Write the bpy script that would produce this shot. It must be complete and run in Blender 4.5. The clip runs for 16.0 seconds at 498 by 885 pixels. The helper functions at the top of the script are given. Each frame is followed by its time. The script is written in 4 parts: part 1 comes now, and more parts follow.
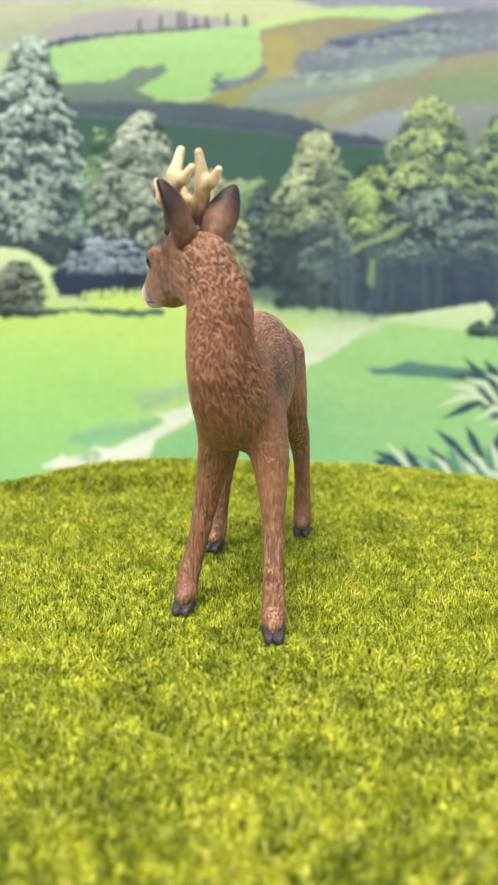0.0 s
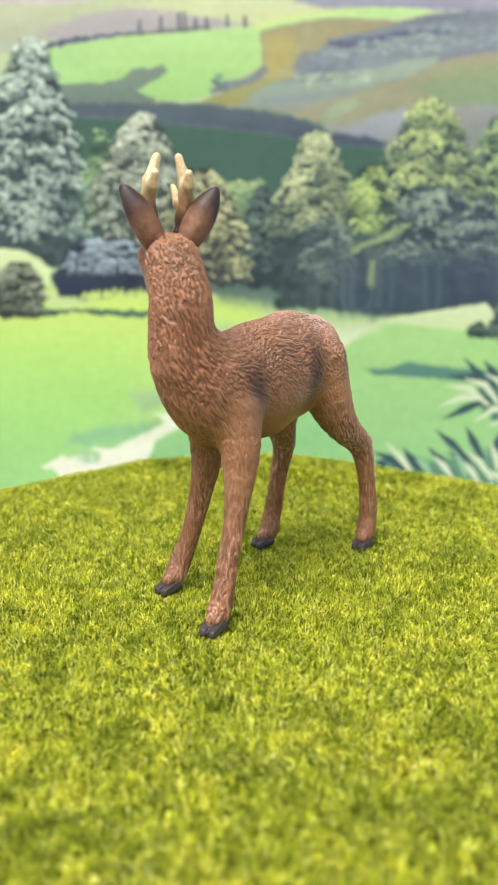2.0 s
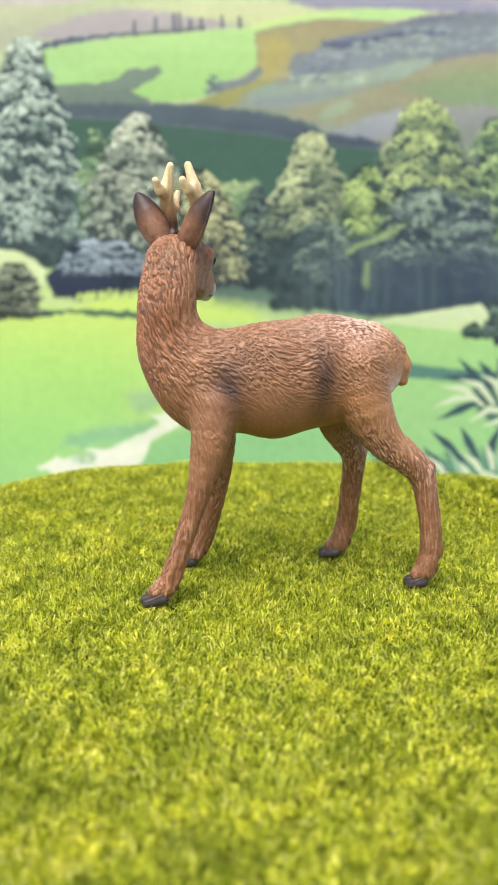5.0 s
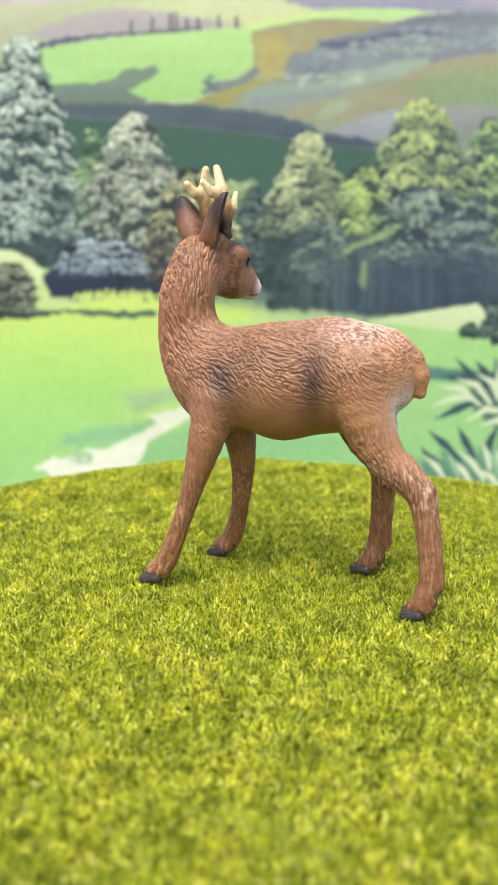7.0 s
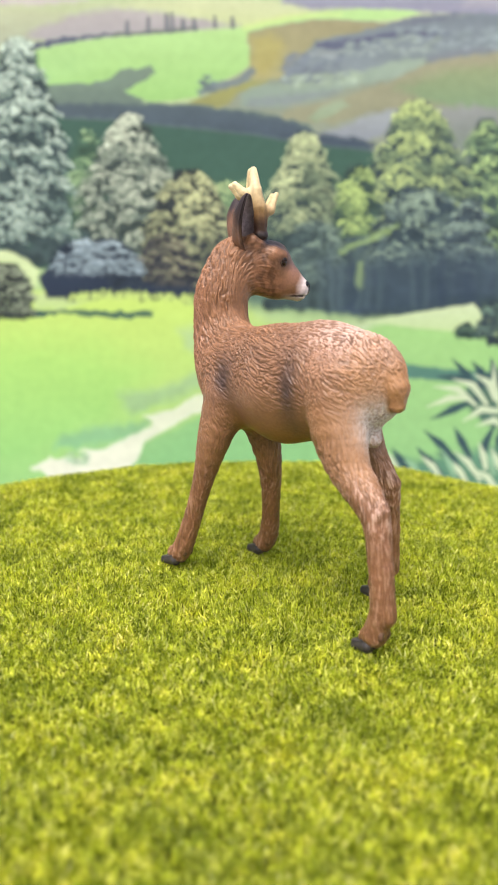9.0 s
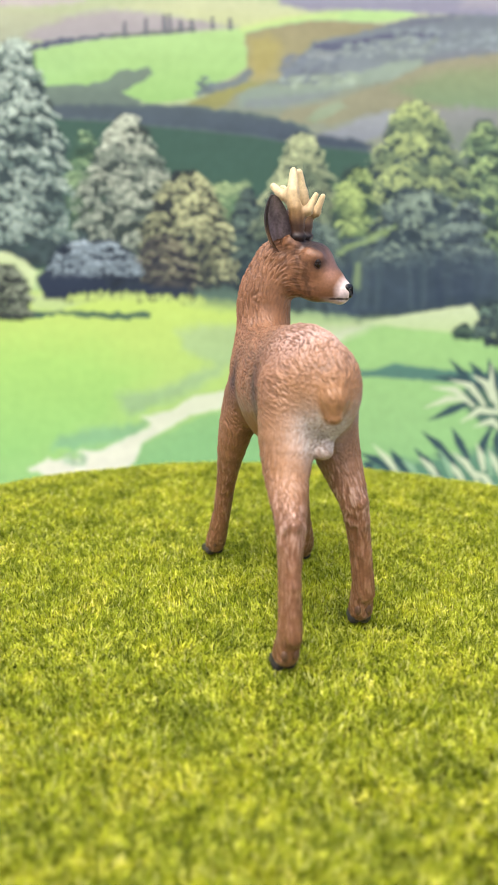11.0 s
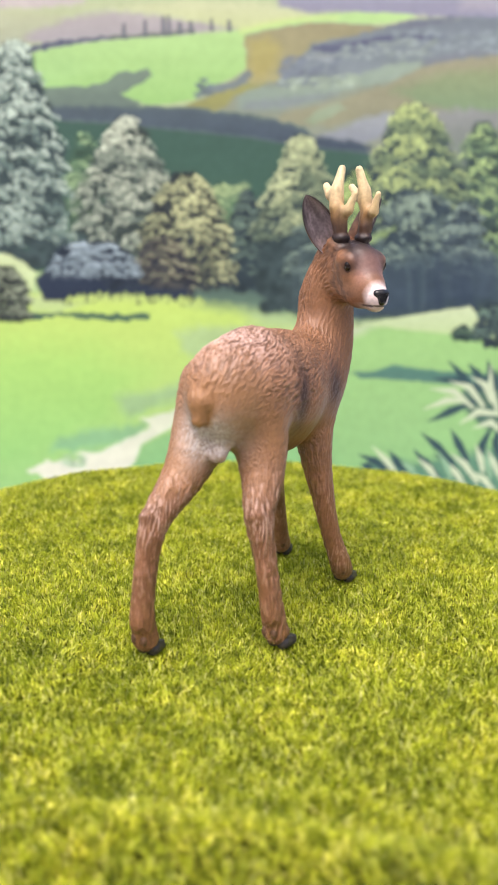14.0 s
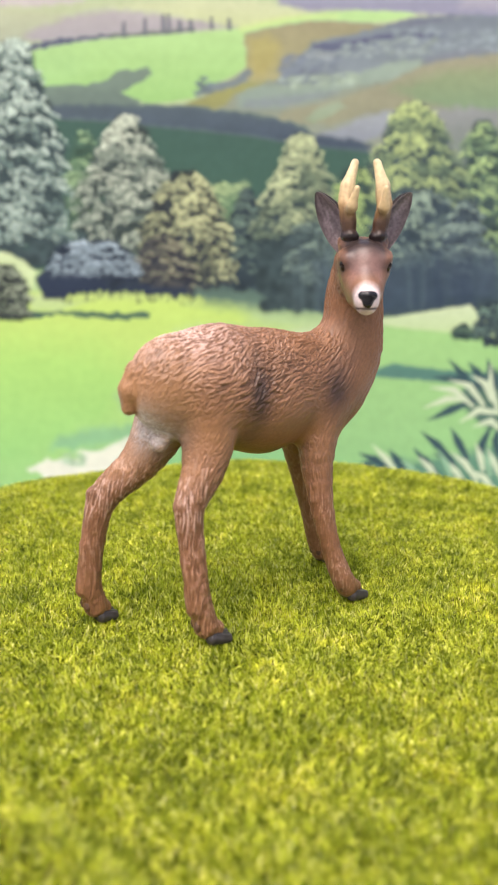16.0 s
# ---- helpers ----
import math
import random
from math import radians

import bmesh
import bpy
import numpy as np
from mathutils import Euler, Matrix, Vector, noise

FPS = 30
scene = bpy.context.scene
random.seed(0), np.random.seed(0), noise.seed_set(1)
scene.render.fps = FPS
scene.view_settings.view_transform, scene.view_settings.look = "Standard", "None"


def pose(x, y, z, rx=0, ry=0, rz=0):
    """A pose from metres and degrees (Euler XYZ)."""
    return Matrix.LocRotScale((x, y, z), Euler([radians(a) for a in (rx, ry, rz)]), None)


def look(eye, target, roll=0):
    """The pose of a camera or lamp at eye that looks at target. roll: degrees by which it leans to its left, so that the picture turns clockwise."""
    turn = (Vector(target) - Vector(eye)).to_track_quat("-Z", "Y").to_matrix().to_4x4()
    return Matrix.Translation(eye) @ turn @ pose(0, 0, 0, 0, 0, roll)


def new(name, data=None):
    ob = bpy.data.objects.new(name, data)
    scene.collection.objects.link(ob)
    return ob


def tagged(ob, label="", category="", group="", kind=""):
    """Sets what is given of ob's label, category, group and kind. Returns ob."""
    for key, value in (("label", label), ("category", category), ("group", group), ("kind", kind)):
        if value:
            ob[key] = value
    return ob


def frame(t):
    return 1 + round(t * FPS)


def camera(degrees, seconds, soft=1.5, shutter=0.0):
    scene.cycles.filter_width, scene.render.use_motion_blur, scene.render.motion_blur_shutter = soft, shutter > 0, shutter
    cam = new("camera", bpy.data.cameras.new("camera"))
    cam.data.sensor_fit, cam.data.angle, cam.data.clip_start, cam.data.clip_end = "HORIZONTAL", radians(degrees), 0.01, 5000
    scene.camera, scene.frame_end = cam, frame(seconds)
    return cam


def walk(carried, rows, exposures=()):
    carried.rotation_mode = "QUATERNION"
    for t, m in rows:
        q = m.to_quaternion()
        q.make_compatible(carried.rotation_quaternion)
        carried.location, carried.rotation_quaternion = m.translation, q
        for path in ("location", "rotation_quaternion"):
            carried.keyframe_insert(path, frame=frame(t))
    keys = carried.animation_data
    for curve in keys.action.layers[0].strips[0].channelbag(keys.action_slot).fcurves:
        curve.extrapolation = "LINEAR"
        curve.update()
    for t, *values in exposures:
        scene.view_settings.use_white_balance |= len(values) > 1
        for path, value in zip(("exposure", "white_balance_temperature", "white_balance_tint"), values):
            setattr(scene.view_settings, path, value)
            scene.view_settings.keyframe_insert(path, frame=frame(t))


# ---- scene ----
U = 0.18                    # metres to one unit of the plan: the figurine is about 0.1 m tall
SPIN = -14.26               # degrees a second of the turntable

# ---- camera ----
cam = camera(34.18, 16.0, soft=1.9)
cam.data.dof.use_dof = True
cam.data.dof.focus_distance = 0.188
cam.data.dof.aperture_fstop = 23.0


def eye_pose(pan, tilt):
    """The camera's stand, with a small pan and tilt in degrees."""
    return pose(0, -U, 0.4416 * U, 76.143 + tilt, 0, 1.518 + pan) @ pose(0, 0, 0, 0, 0, 0.4275)


walk(cam, [(0.0, eye_pose(0, 0)), (1.5, eye_pose(0.03, 0.02)), (2.5, eye_pose(-0.06, 0.08)), (4.0, eye_pose(-0.21, 0.1)),
           (6.5, eye_pose(-0.51, 0.1)), (7.75, eye_pose(-0.6, 0.09)), (9.0, eye_pose(-0.8, 0.12)), (11.5, eye_pose(-0.98, 0.21)),
           (12.5, eye_pose(-1.015, 0.25)), (14.25, eye_pose(-1.015, 0.3)), (15.2, eye_pose(-1.015, 0.27)), (16.0, eye_pose(-1.015, 0.2))],
     exposures=[(0.0, 0.0, 6500, 8.5), (4.0, 0.02, 6500, 9.5), (9.0, 0.03, 6500, 11), (12.5, -0.03, 6450, 15.5), (14.5, -0.03, 6450, 17), (16.0, -0.03, 6500, 16)])

# ---- light ----
world = bpy.data.worlds.new("sky")
scene.world = world
world.use_nodes = True
wn = world.node_tree.nodes
sky = wn.new("ShaderNodeTexSky")
sky.sky_type, sky.sun_disc, sky.sun_elevation, sky.sun_rotation = "NISHITA", False, radians(62), radians(200)
sky.air_density, sky.dust_density, sky.ozone_density = 1.0, 6.0, 0.4
wn["Background"].inputs["Strength"].default_value = 0.25
world.node_tree.links.new(sky.outputs[0], wn["Background"].inputs["Color"])
sun_data = bpy.data.lights.new("sun", "SUN")
sun_data.energy, sun_data.angle, sun_data.color = 2.3, radians(35), (1.0, 0.96, 0.92)
sun = new("sun", sun_data)
sun.matrix_world = look((-0.3, -0.6, 2.0), (0, 0, 0))


# ---- materials ----
def material(name, rough=0.6, spec=0.5):
    m = bpy.data.materials.new(name)
    m.use_nodes = True
    b = m.node_tree.nodes["Principled BSDF"]
    b.inputs["Roughness"].default_value = rough
    b.inputs["Specular IOR Level"].default_value = spec
    return m, m.node_tree, b


def node(tree, kind, **values):
    n = tree.nodes.new(kind)
    for key, value in values.items():
        n.inputs[key].default_value = value
    return n


def ramp(tree, source, stops):
    r = tree.nodes.new("ShaderNodeValToRGB")
    while len(r.color_ramp.elements) < len(stops):
        r.color_ramp.elements.new(0.5)
    for e, (at, colour) in zip(r.color_ramp.elements, stops):
        e.position, e.color = at, (*colour, 1)
    tree.links.new(source, r.inputs[0])
    return r


def multiply(tree, a, b, amount=1.0):
    m = tree.nodes.new("ShaderNodeMix")
    m.data_type, m.blend_type = "RGBA", "MULTIPLY"
    m.inputs[0].default_value = amount
    tree.links.new(a, m.inputs[6])
    tree.links.new(b, m.inputs[7])
    return m.outputs[2]


def bumped(tree, bsdf, height, strength, distance):
    b = node(tree, "ShaderNodeBump", Strength=strength, Distance=distance)
    tree.links.new(height, b.inputs["Height"])
    tree.links.new(b.outputs[0], bsdf.inputs["Normal"])


def painted_plastic(name, rough, spec, grain, speckle=0.2):
    """Paint held in the mesh's own colour layer, over moulded plastic, with fine grain and small worn flecks."""
    m, t, b = material(name, rough, spec)
    col = t.nodes.new("ShaderNodeVertexColor")
    col.layer_name = "paint"
    co = t.nodes.new("ShaderNodeTexCoord")
    fine = node(t, "ShaderNodeTexNoise", Scale=1500.0, Detail=3.0)
    wide = node(t, "ShaderNodeTexNoise", Scale=140.0, Detail=4.0)
    for n in (fine, wide):
        t.links.new(co.outputs["Object"], n.inputs["Vector"])
    low = 1.0 - speckle
    a = ramp(t, fine.outputs[0], [(0.3, (low, low, low)), (0.62, (1, 1, 1))])
    c = ramp(t, wide.outputs[0], [(0.3, (0.84, 0.82, 0.8)), (0.7, (1.08, 1.05, 1.02))])
    t.links.new(multiply(t, multiply(t, col.outputs[0], a.outputs[0]), c.outputs[0]), b.inputs["Base Color"])
    r = node(t, "ShaderNodeMapRange")
    r.inputs[3].default_value, r.inputs[4].default_value = rough - 0.08, rough + 0.14
    t.links.new(wide.outputs[0], r.inputs[0])
    t.links.new(r.outputs[0], b.inputs["Roughness"])
    bumped(t, b, fine.outputs[0], 0.5, grain)
    return m


def plain(name, colour, rough, spec=0.5, scale=400.0, grain=0.00004, spread=0.25):
    m, t, b = material(name, rough, spec)
    co = t.nodes.new("ShaderNodeTexCoord")
    n = node(t, "ShaderNodeTexNoise", Scale=scale, Detail=4.0)
    t.links.new(co.outputs["Object"], n.inputs["Vector"])
    lo, hi = [c * (1 - spread) for c in colour], [min(1, c * (1 + spread)) for c in colour]
    t.links.new(ramp(t, n.outputs[0], [(0.3, lo), (0.7, hi)]).outputs[0], b.inputs["Base Color"])
    bumped(t, b, n.outputs[0], 0.5, grain)
    return m


FUR = painted_plastic("painted_fur", 0.40, 0.45, 0.00005)
HORN = painted_plastic("painted_horn", 0.42, 0.45, 0.00008)
EAR = painted_plastic("painted_ear", 0.5, 0.4, 0.00005)
HOOF = plain("hoof_paint", (0.040, 0.034, 0.034), 0.45, 0.45, 900.0)
BLACK = plain("nose_paint", (0.008, 0.008, 0.009), 0.22, 0.5, 900.0)
EYE = plain("eye_paint", (0.014, 0.007, 0.004), 0.22, 0.4, 900.0)
CLAW = plain("dewclaw_paint", (0.12, 0.065, 0.038), 0.5, 0.35, 900.0)
LID = plain("eyelid_paint", (0.07, 0.035, 0.02), 0.5, 0.4, 900.0)
INNER = painted_plastic("inner_ear_paint", 0.6, 0.3, 0.0001, 0.35)
TABLE = plain("tabletop_paint", (0.55, 0.54, 0.52), 0.5, 0.4, 60.0)
BASE = plain("turntable_plastic", (0.5, 0.5, 0.5), 0.45, 0.4, 60.0)


def print_material():
    """The printed sheet: its picture is in the mesh's colour layer; matt paper with a faint weave."""
    m, t, b = material("printed_sheet", 0.75, 0.12)
    col = t.nodes.new("ShaderNodeVertexColor")
    col.layer_name = "paint"
    co = t.nodes.new("ShaderNodeTexCoord")
    n = node(t, "ShaderNodeTexNoise", Scale=220.0, Detail=3.0)
    t.links.new(co.outputs["Object"], n.inputs["Vector"])
    a = ramp(t, n.outputs[0], [(0.3, (0.94, 0.94, 0.94)), (0.7, (1.03, 1.03, 1.03))])
    t.links.new(multiply(t, col.outputs[0], a.outputs[0]), b.inputs["Base Color"])
    return m


def grass_material():
    m, t, b = material("flocked_grass", 0.55, 0.25)
    geo = t.nodes.new("ShaderNodeNewGeometry")
    co = t.nodes.new("ShaderNodeTexCoord")
    wide = node(t, "ShaderNodeTexNoise", Scale=75.0, Detail=4.0, Roughness=0.65)
    t.links.new(co.outputs["Object"], wide.inputs["Vector"])
    each = ramp(t, geo.outputs["Random Per Island"], [(0.0, (0.15, 0.20, 0.012)), (0.3, (0.40, 0.475, 0.030)), (0.6, (0.62, 0.69, 0.060)), (0.88, (0.78, 0.81, 0.15)), (1.0, (0.86, 0.86, 0.34))])
    area = ramp(t, wide.outputs[0], [(0.32, (0.5, 0.56, 0.42)), (0.5, (0.9, 0.91, 0.88)), (0.68, (1.12, 1.04, 1.0))])
    tuft = node(t, "ShaderNodeTexNoise", Scale=420.0, Detail=2.0)
    t.links.new(co.outputs["Object"], tuft.inputs["Vector"])
    small = ramp(t, tuft.outputs[0], [(0.36, (0.66, 0.69, 0.6)), (0.6, (1.2, 1.17, 1.05))])
    colour = multiply(t, multiply(t, each.outputs[0], area.outputs[0]), small.outputs[0])
    t.links.new(colour, b.inputs["Base Color"])
    thin = t.nodes.new("ShaderNodeBsdfTranslucent")
    t.links.new(colour, thin.inputs["Color"])
    mix = node(t, "ShaderNodeMixShader", Fac=0.4)
    t.links.new(b.outputs[0], mix.inputs[1])
    t.links.new(thin.outputs[0], mix.inputs[2])
    t.links.new(mix.outputs[0], t.nodes["Material Output"].inputs["Surface"])
    return m


GRASS = grass_material()
SOIL = plain("mat_backing", (0.07, 0.08, 0.006), 0.9, 0.1, 500.0, 0.0002)
PRINT = print_material()


# ---- mesh tools ----
def part(name, mesh, mat, parent=None, label=""):
    """Links a mesh as one object, under a thing or a part."""
    ob = new(name, mesh)
    mesh.materials.append(mat)
    ob.parent = parent
    if label:
        ob["label"] = label
    return ob


def raw_mesh(name, verts, faces, colours=None, normals=None, smooth=True):
    """A mesh from numpy arrays; faces all have the same number of corners."""
    me = bpy.data.meshes.new(name)
    n, k = faces.shape
    me.vertices.add(len(verts))
    me.vertices.foreach_set("co", np.ascontiguousarray(verts, dtype=np.float32).ravel())
    me.loops.add(n * k)
    me.loops.foreach_set("vertex_index", np.ascontiguousarray(faces, dtype=np.int32).ravel())
    me.polygons.add(n)
    me.polygons.foreach_set("loop_start", np.arange(0, n * k, k, dtype=np.int32))
    me.update(calc_edges=True)
    me.polygons.foreach_set("use_smooth", np.full(n, smooth))
    if colours is not None:
        layer = me.color_attributes.new("paint", "FLOAT_COLOR", "POINT")
        layer.data.foreach_set("color", np.concatenate([colours, np.ones((len(colours), 1))], 1).astype(np.float32).ravel())
    if normals is not None:
        me.normals_split_custom_set_from_vertices(normals.tolist())
    return me


lattice = np.random.default_rng(5).random((64, 64, 64)).astype(np.float32)


def value_noise(p):
    """Smooth noise 0..1 at the points p, with a wavelength of 1."""
    i = np.floor(p).astype(np.int64)
    f = (p - i).astype(np.float32)
    f = f * f * (3 - 2 * f)
    out = 0
    for a in (0, 1):
        for b in (0, 1):
            for c in (0, 1):
                wgt = (f[:, 0] if a else 1 - f[:, 0]) * (f[:, 1] if b else 1 - f[:, 1]) * (f[:, 2] if c else 1 - f[:, 2])
                out = out + wgt * lattice[(i[:, 0] + a) & 63, (i[:, 1] + b) & 63, (i[:, 2] + c) & 63]
    return out


def cone(p, a, b, ra, rb):
    """Distance to a rounded cone from a to b."""
    a, b = np.array(a, np.float32), np.array(b, np.float32)
    ab = b - a
    t = np.clip(((p - a) @ ab) / (ab @ ab), 0, 1)
    return np.linalg.norm(p - a - t[:, None] * ab, axis=1) - (ra + t * (rb - ra))


def soft_min(a, b, k):
    h = np.clip(0.5 + 0.5 * (b - a) / k, 0, 1)
    return b + (a - b) * h - k * h * (1 - h)


def chain(p, knots, k=0.006):
    """A soft run of rounded cones through knots (x, y, z, radius)."""
    d = None
    for s, e in zip(knots, knots[1:]):
        c = cone(p, s[:3], e[:3], s[3], e[3])
        d = c if d is None else soft_min(d, c, k)
    return d


def smooth_run(knots, steps=4):
    """Knots (x, y, z, radius) on a rounded curve through the given ones."""
    k = np.array(knots)
    k = np.concatenate([[2 * k[0] - k[1]], k, [2 * k[-1] - k[-2]]])
    out = []
    for a, b, c, d in zip(k, k[1:], k[2:], k[3:]):
        for t in np.arange(steps) / steps:
            out.append(tuple(0.5 * (2 * b + (c - a) * t + (2 * a - 5 * b + 4 * c - d) * t * t + (3 * b - a - 3 * c + d) * t ** 3)))
    return out + [tuple(k[-2])]


def surface(field, lo, hi, h, levels=1):
    """Quads over the zero level of field, refined and drawn onto it. Returns points and quads."""
    n = [int(math.ceil((b - a) / h)) + 1 for a, b in zip(lo, hi)]
    axes = [a + h * np.arange(c) for a, c in zip(lo, n)]
    g = np.stack(np.meshgrid(*axes, indexing="ij"), -1).reshape(-1, 3).astype(np.float32)
    v = np.concatenate([field(c) for c in np.array_split(g, max(1, len(g) // 200000))]).reshape(n)
    total = np.zeros([c - 1 for c in n] + [3], np.float32)
    count = np.zeros([c - 1 for c in n], np.float32)
    crossing = []
    for ax in range(3):
        lo_s, hi_s = [slice(None)] * 3, [slice(None)] * 3
        lo_s[ax], hi_s[ax] = slice(0, -1), slice(1, None)
        a, b = v[tuple(lo_s)], v[tuple(hi_s)]
        cut = (a < 0) != (b < 0)
        i = np.argwhere(cut)
        t = a[cut] / (a[cut] - b[cut])
        at = i.astype(np.float32)
        at[:, ax] += t
        crossing.append((ax, i, a[cut] < 0))
        o1, o2 = [x for x in range(3) if x != ax]
        for d1 in (0, 1):
            for d2 in (0, 1):
                j = i.copy()
                j[:, o1] -= d1
                j[:, o2] -= d2
                np.add.at(total, tuple(j.T), at)
                np.add.at(count, tuple(j.T), 1)
    cells = count > 0
    index = np.full(cells.shape, -1, np.int64)
    index[cells] = np.arange(cells.sum())
    verts = total[cells] / count[cells][:, None] * h + np.array(lo, np.float32)
    quads = []
    for ax, i, inside in crossing:
        o1, o2 = (ax + 1) % 3, (ax + 2) % 3
        ring = []
        for d1, d2 in ((1, 1), (0, 1), (0, 0), (1, 0)):
            j = i.copy()
            j[:, o1] -= d1
            j[:, o2] -= d2
            ring.append(index[tuple(j.T)])
        q = np.stack(ring, 1)
        q[~inside] = q[~inside][:, ::-1]
        quads.append(q)
    quads = np.concatenate(quads)
    for _ in range(levels):
        e = np.sort(np.stack([quads, np.roll(quads, -1, 1)], -1).reshape(-1, 2), 1)
        key, back = np.unique(e[:, 0] * len(verts) + e[:, 1], return_inverse=True)
        mid = (verts[key // len(verts)] + verts[key % len(verts)]) / 2
        back = back.reshape(-1, 4) + len(verts)
        centre = np.arange(len(quads)) + len(verts) + len(mid)
        verts = np.concatenate([verts, mid, verts[quads].mean(1)])
        quads = np.concatenate([np.stack([quads[:, c], back[:, c], centre, back[:, c - 1]], 1) for c in range(4)])
    for _ in range(2):
        verts = verts - field(verts)[:, None] * gradient(field, verts)
    return verts.astype(np.float32), quads


def gradient(field, p, e=0.0008):
    here = field(p)
    d = np.stack([field(p + np.eye(3, dtype=np.float32)[i] * e) - here for i in range(3)], 1)
    return d / np.maximum(np.linalg.norm(d, axis=1, keepdims=True), 1e-9)


def lin(r, g, b):
    """A linear colour from 0..255 paint values."""
    return np.array([c / 12.92 / 255 if c < 10 else ((c / 255 + 0.055) / 1.055) ** 2.4 for c in (r, g, b)])


def blend(colours, colour, amount):
    a = np.clip(amount, 0, 1)[:, None]
    return colours * (1 - a) + np.array(colour) * a


# ---- table, turntable and grass mat ----
def mat_height(x, y):
    """Height of the mat in units: level in the middle, rounded off outwards, with a few soft folds."""
    r = np.sqrt(x * x + y * y)
    z = -3.0 * np.maximum(r - 0.63, 0) ** 2
    p = np.stack([x * 4.3 + 9, y * 4.3 + 5, np.full_like(x, 3.3)], 1)
    z = z + (value_noise(p) - 0.5) * 0.018 * np.clip((r - 0.25) / 0.3, 0, 1)
    u, v = 0.992 * y - 0.124 * x, 0.992 * x + 0.124 * y      # a straight crease across the far part of the mat
    held = np.clip((v + 0.56) / 0.3, 0, 1) * np.clip((0.22 - v) / 0.35, 0, 1)
    z = z + held * (0.032 * np.exp(-((u - 0.475) / 0.026) ** 2) - 0.024 * np.exp(-((u - 0.545) / 0.035) ** 2) + 0.012 * np.exp(-((u - 0.62) / 0.04) ** 2))
    return z


def build_ground():
    top = bmesh.new()
    bmesh.ops.create_cube(top, size=1, matrix=Matrix.Translation((0, 0.3, -0.066)) @ Matrix.Diagonal((1.6, 1.3, 0.03, 1)))
    bmesh.ops.bevel(top, geom=top.edges[:], offset=0.004, segments=2, affect="EDGES")
    me = bpy.data.meshes.new("tabletop")
    top.to_mesh(me)
    tagged(part("tabletop", me, TABLE), "plain pale tabletop under the turntable", "table", kind="structure")


def build_mat():
    mat = new("grass_mat")
    rng = np.random.default_rng(11)
    radius = 0.79
    rings, spokes = 60, 160
    rr = np.linspace(0, radius, rings + 1)[1:]
    th = np.linspace(0, 2 * np.pi, spokes, endpoint=False)
    x = np.concatenate([[0], (rr[:, None] * np.cos(th)).ravel()])
    y = np.concatenate([[0], (rr[:, None] * np.sin(th)).ravel()])
    z = mat_height(x, y) - 0.012
    v = np.stack([x, y, z], 1)
    low = v[-spokes:].copy()
    low[:, 2] -= 0.02
    v = np.concatenate([v, low])
    q = []
    for i in range(rings):
        for j in range(spokes):
            a, b = 1 + i * spokes + j, 1 + i * spokes + (j + 1) % spokes
            q.append((a, a + spokes, b + spokes, b))
    for j in range(0, spokes, 2):
        q.append((0, 1 + j, 1 + j + 1, 1 + (j + 2) % spokes))
    part("backing", raw_mesh("backing", v * U, np.array(q)), SOIL, mat, "dark green fabric backing")
    # blades
    n = 400000
    r = radius * np.sqrt(rng.random(n))
    a = rng.random(n) * 2 * np.pi
    bx, by = r * np.cos(a), r * np.sin(a)
    bz = mat_height(bx, by) - 0.0090
    p = np.stack([bx, by, np.zeros(n)], 1)
    lean_to = value_noise(p * 22) * 9.0 + value_noise(p * 70 + 7) * 4.0 + rng.normal(0, 1.6, n)
    lean = np.abs(rng.normal(0.62, 0.34, n))
    length = 0.0118 * (0.65 + 0.5 * rng.random(n)) * (0.8 + 0.4 * value_noise(p * 16 + 3))
    width = 0.00098 * (0.7 + 0.6 * rng.random(n))
    d = np.stack([np.cos(lean_to), np.sin(lean_to)], 1)
    turn = rng.random(n) * np.pi
    side = np.stack([np.cos(turn), np.sin(turn), np.zeros(n)], 1) * width[:, None]
    root = np.stack([bx, by, bz], 1)

    def along(s, bend):
        out = root.copy()
        out[:, :2] += d * (np.sin(lean * bend) * length * s)[:, None]
        out[:, 2] += np.cos(lean * bend) * length * s
        return out
    m, tip = along(0.55, 0.7), along(1.0, 1.15)
    v = np.stack([root - side, root + side, m + side * 0.9, m - side * 0.9, tip + side * 0.3, tip - side * 0.3], 1).reshape(-1, 3)
    k = np.arange(n)[:, None] * 6
    q = np.concatenate([k + np.array([0, 1, 2, 3]), k + np.array([3, 2, 4, 5])])
    blades = part("grass", raw_mesh("grass", v * U, q, smooth=False), GRASS, mat, "short yellow-green flocked fibres")
    tagged(blades, kind="stuff")
    disc = bmesh.new()
    bmesh.ops.create_cone(disc, cap_ends=True, segments=96, radius1=0.68 * U, radius2=0.68 * U, depth=0.02, matrix=Matrix.Translation((0, 0, -0.04)))
    me = bpy.data.meshes.new("turntable_plate")
    disc.to_mesh(me)
    part("turntable_plate", me, BASE, mat, "round plate that turns under the mat")
    return tagged(mat, "round yellow-green artificial grass mat on a turntable", "grass mat")


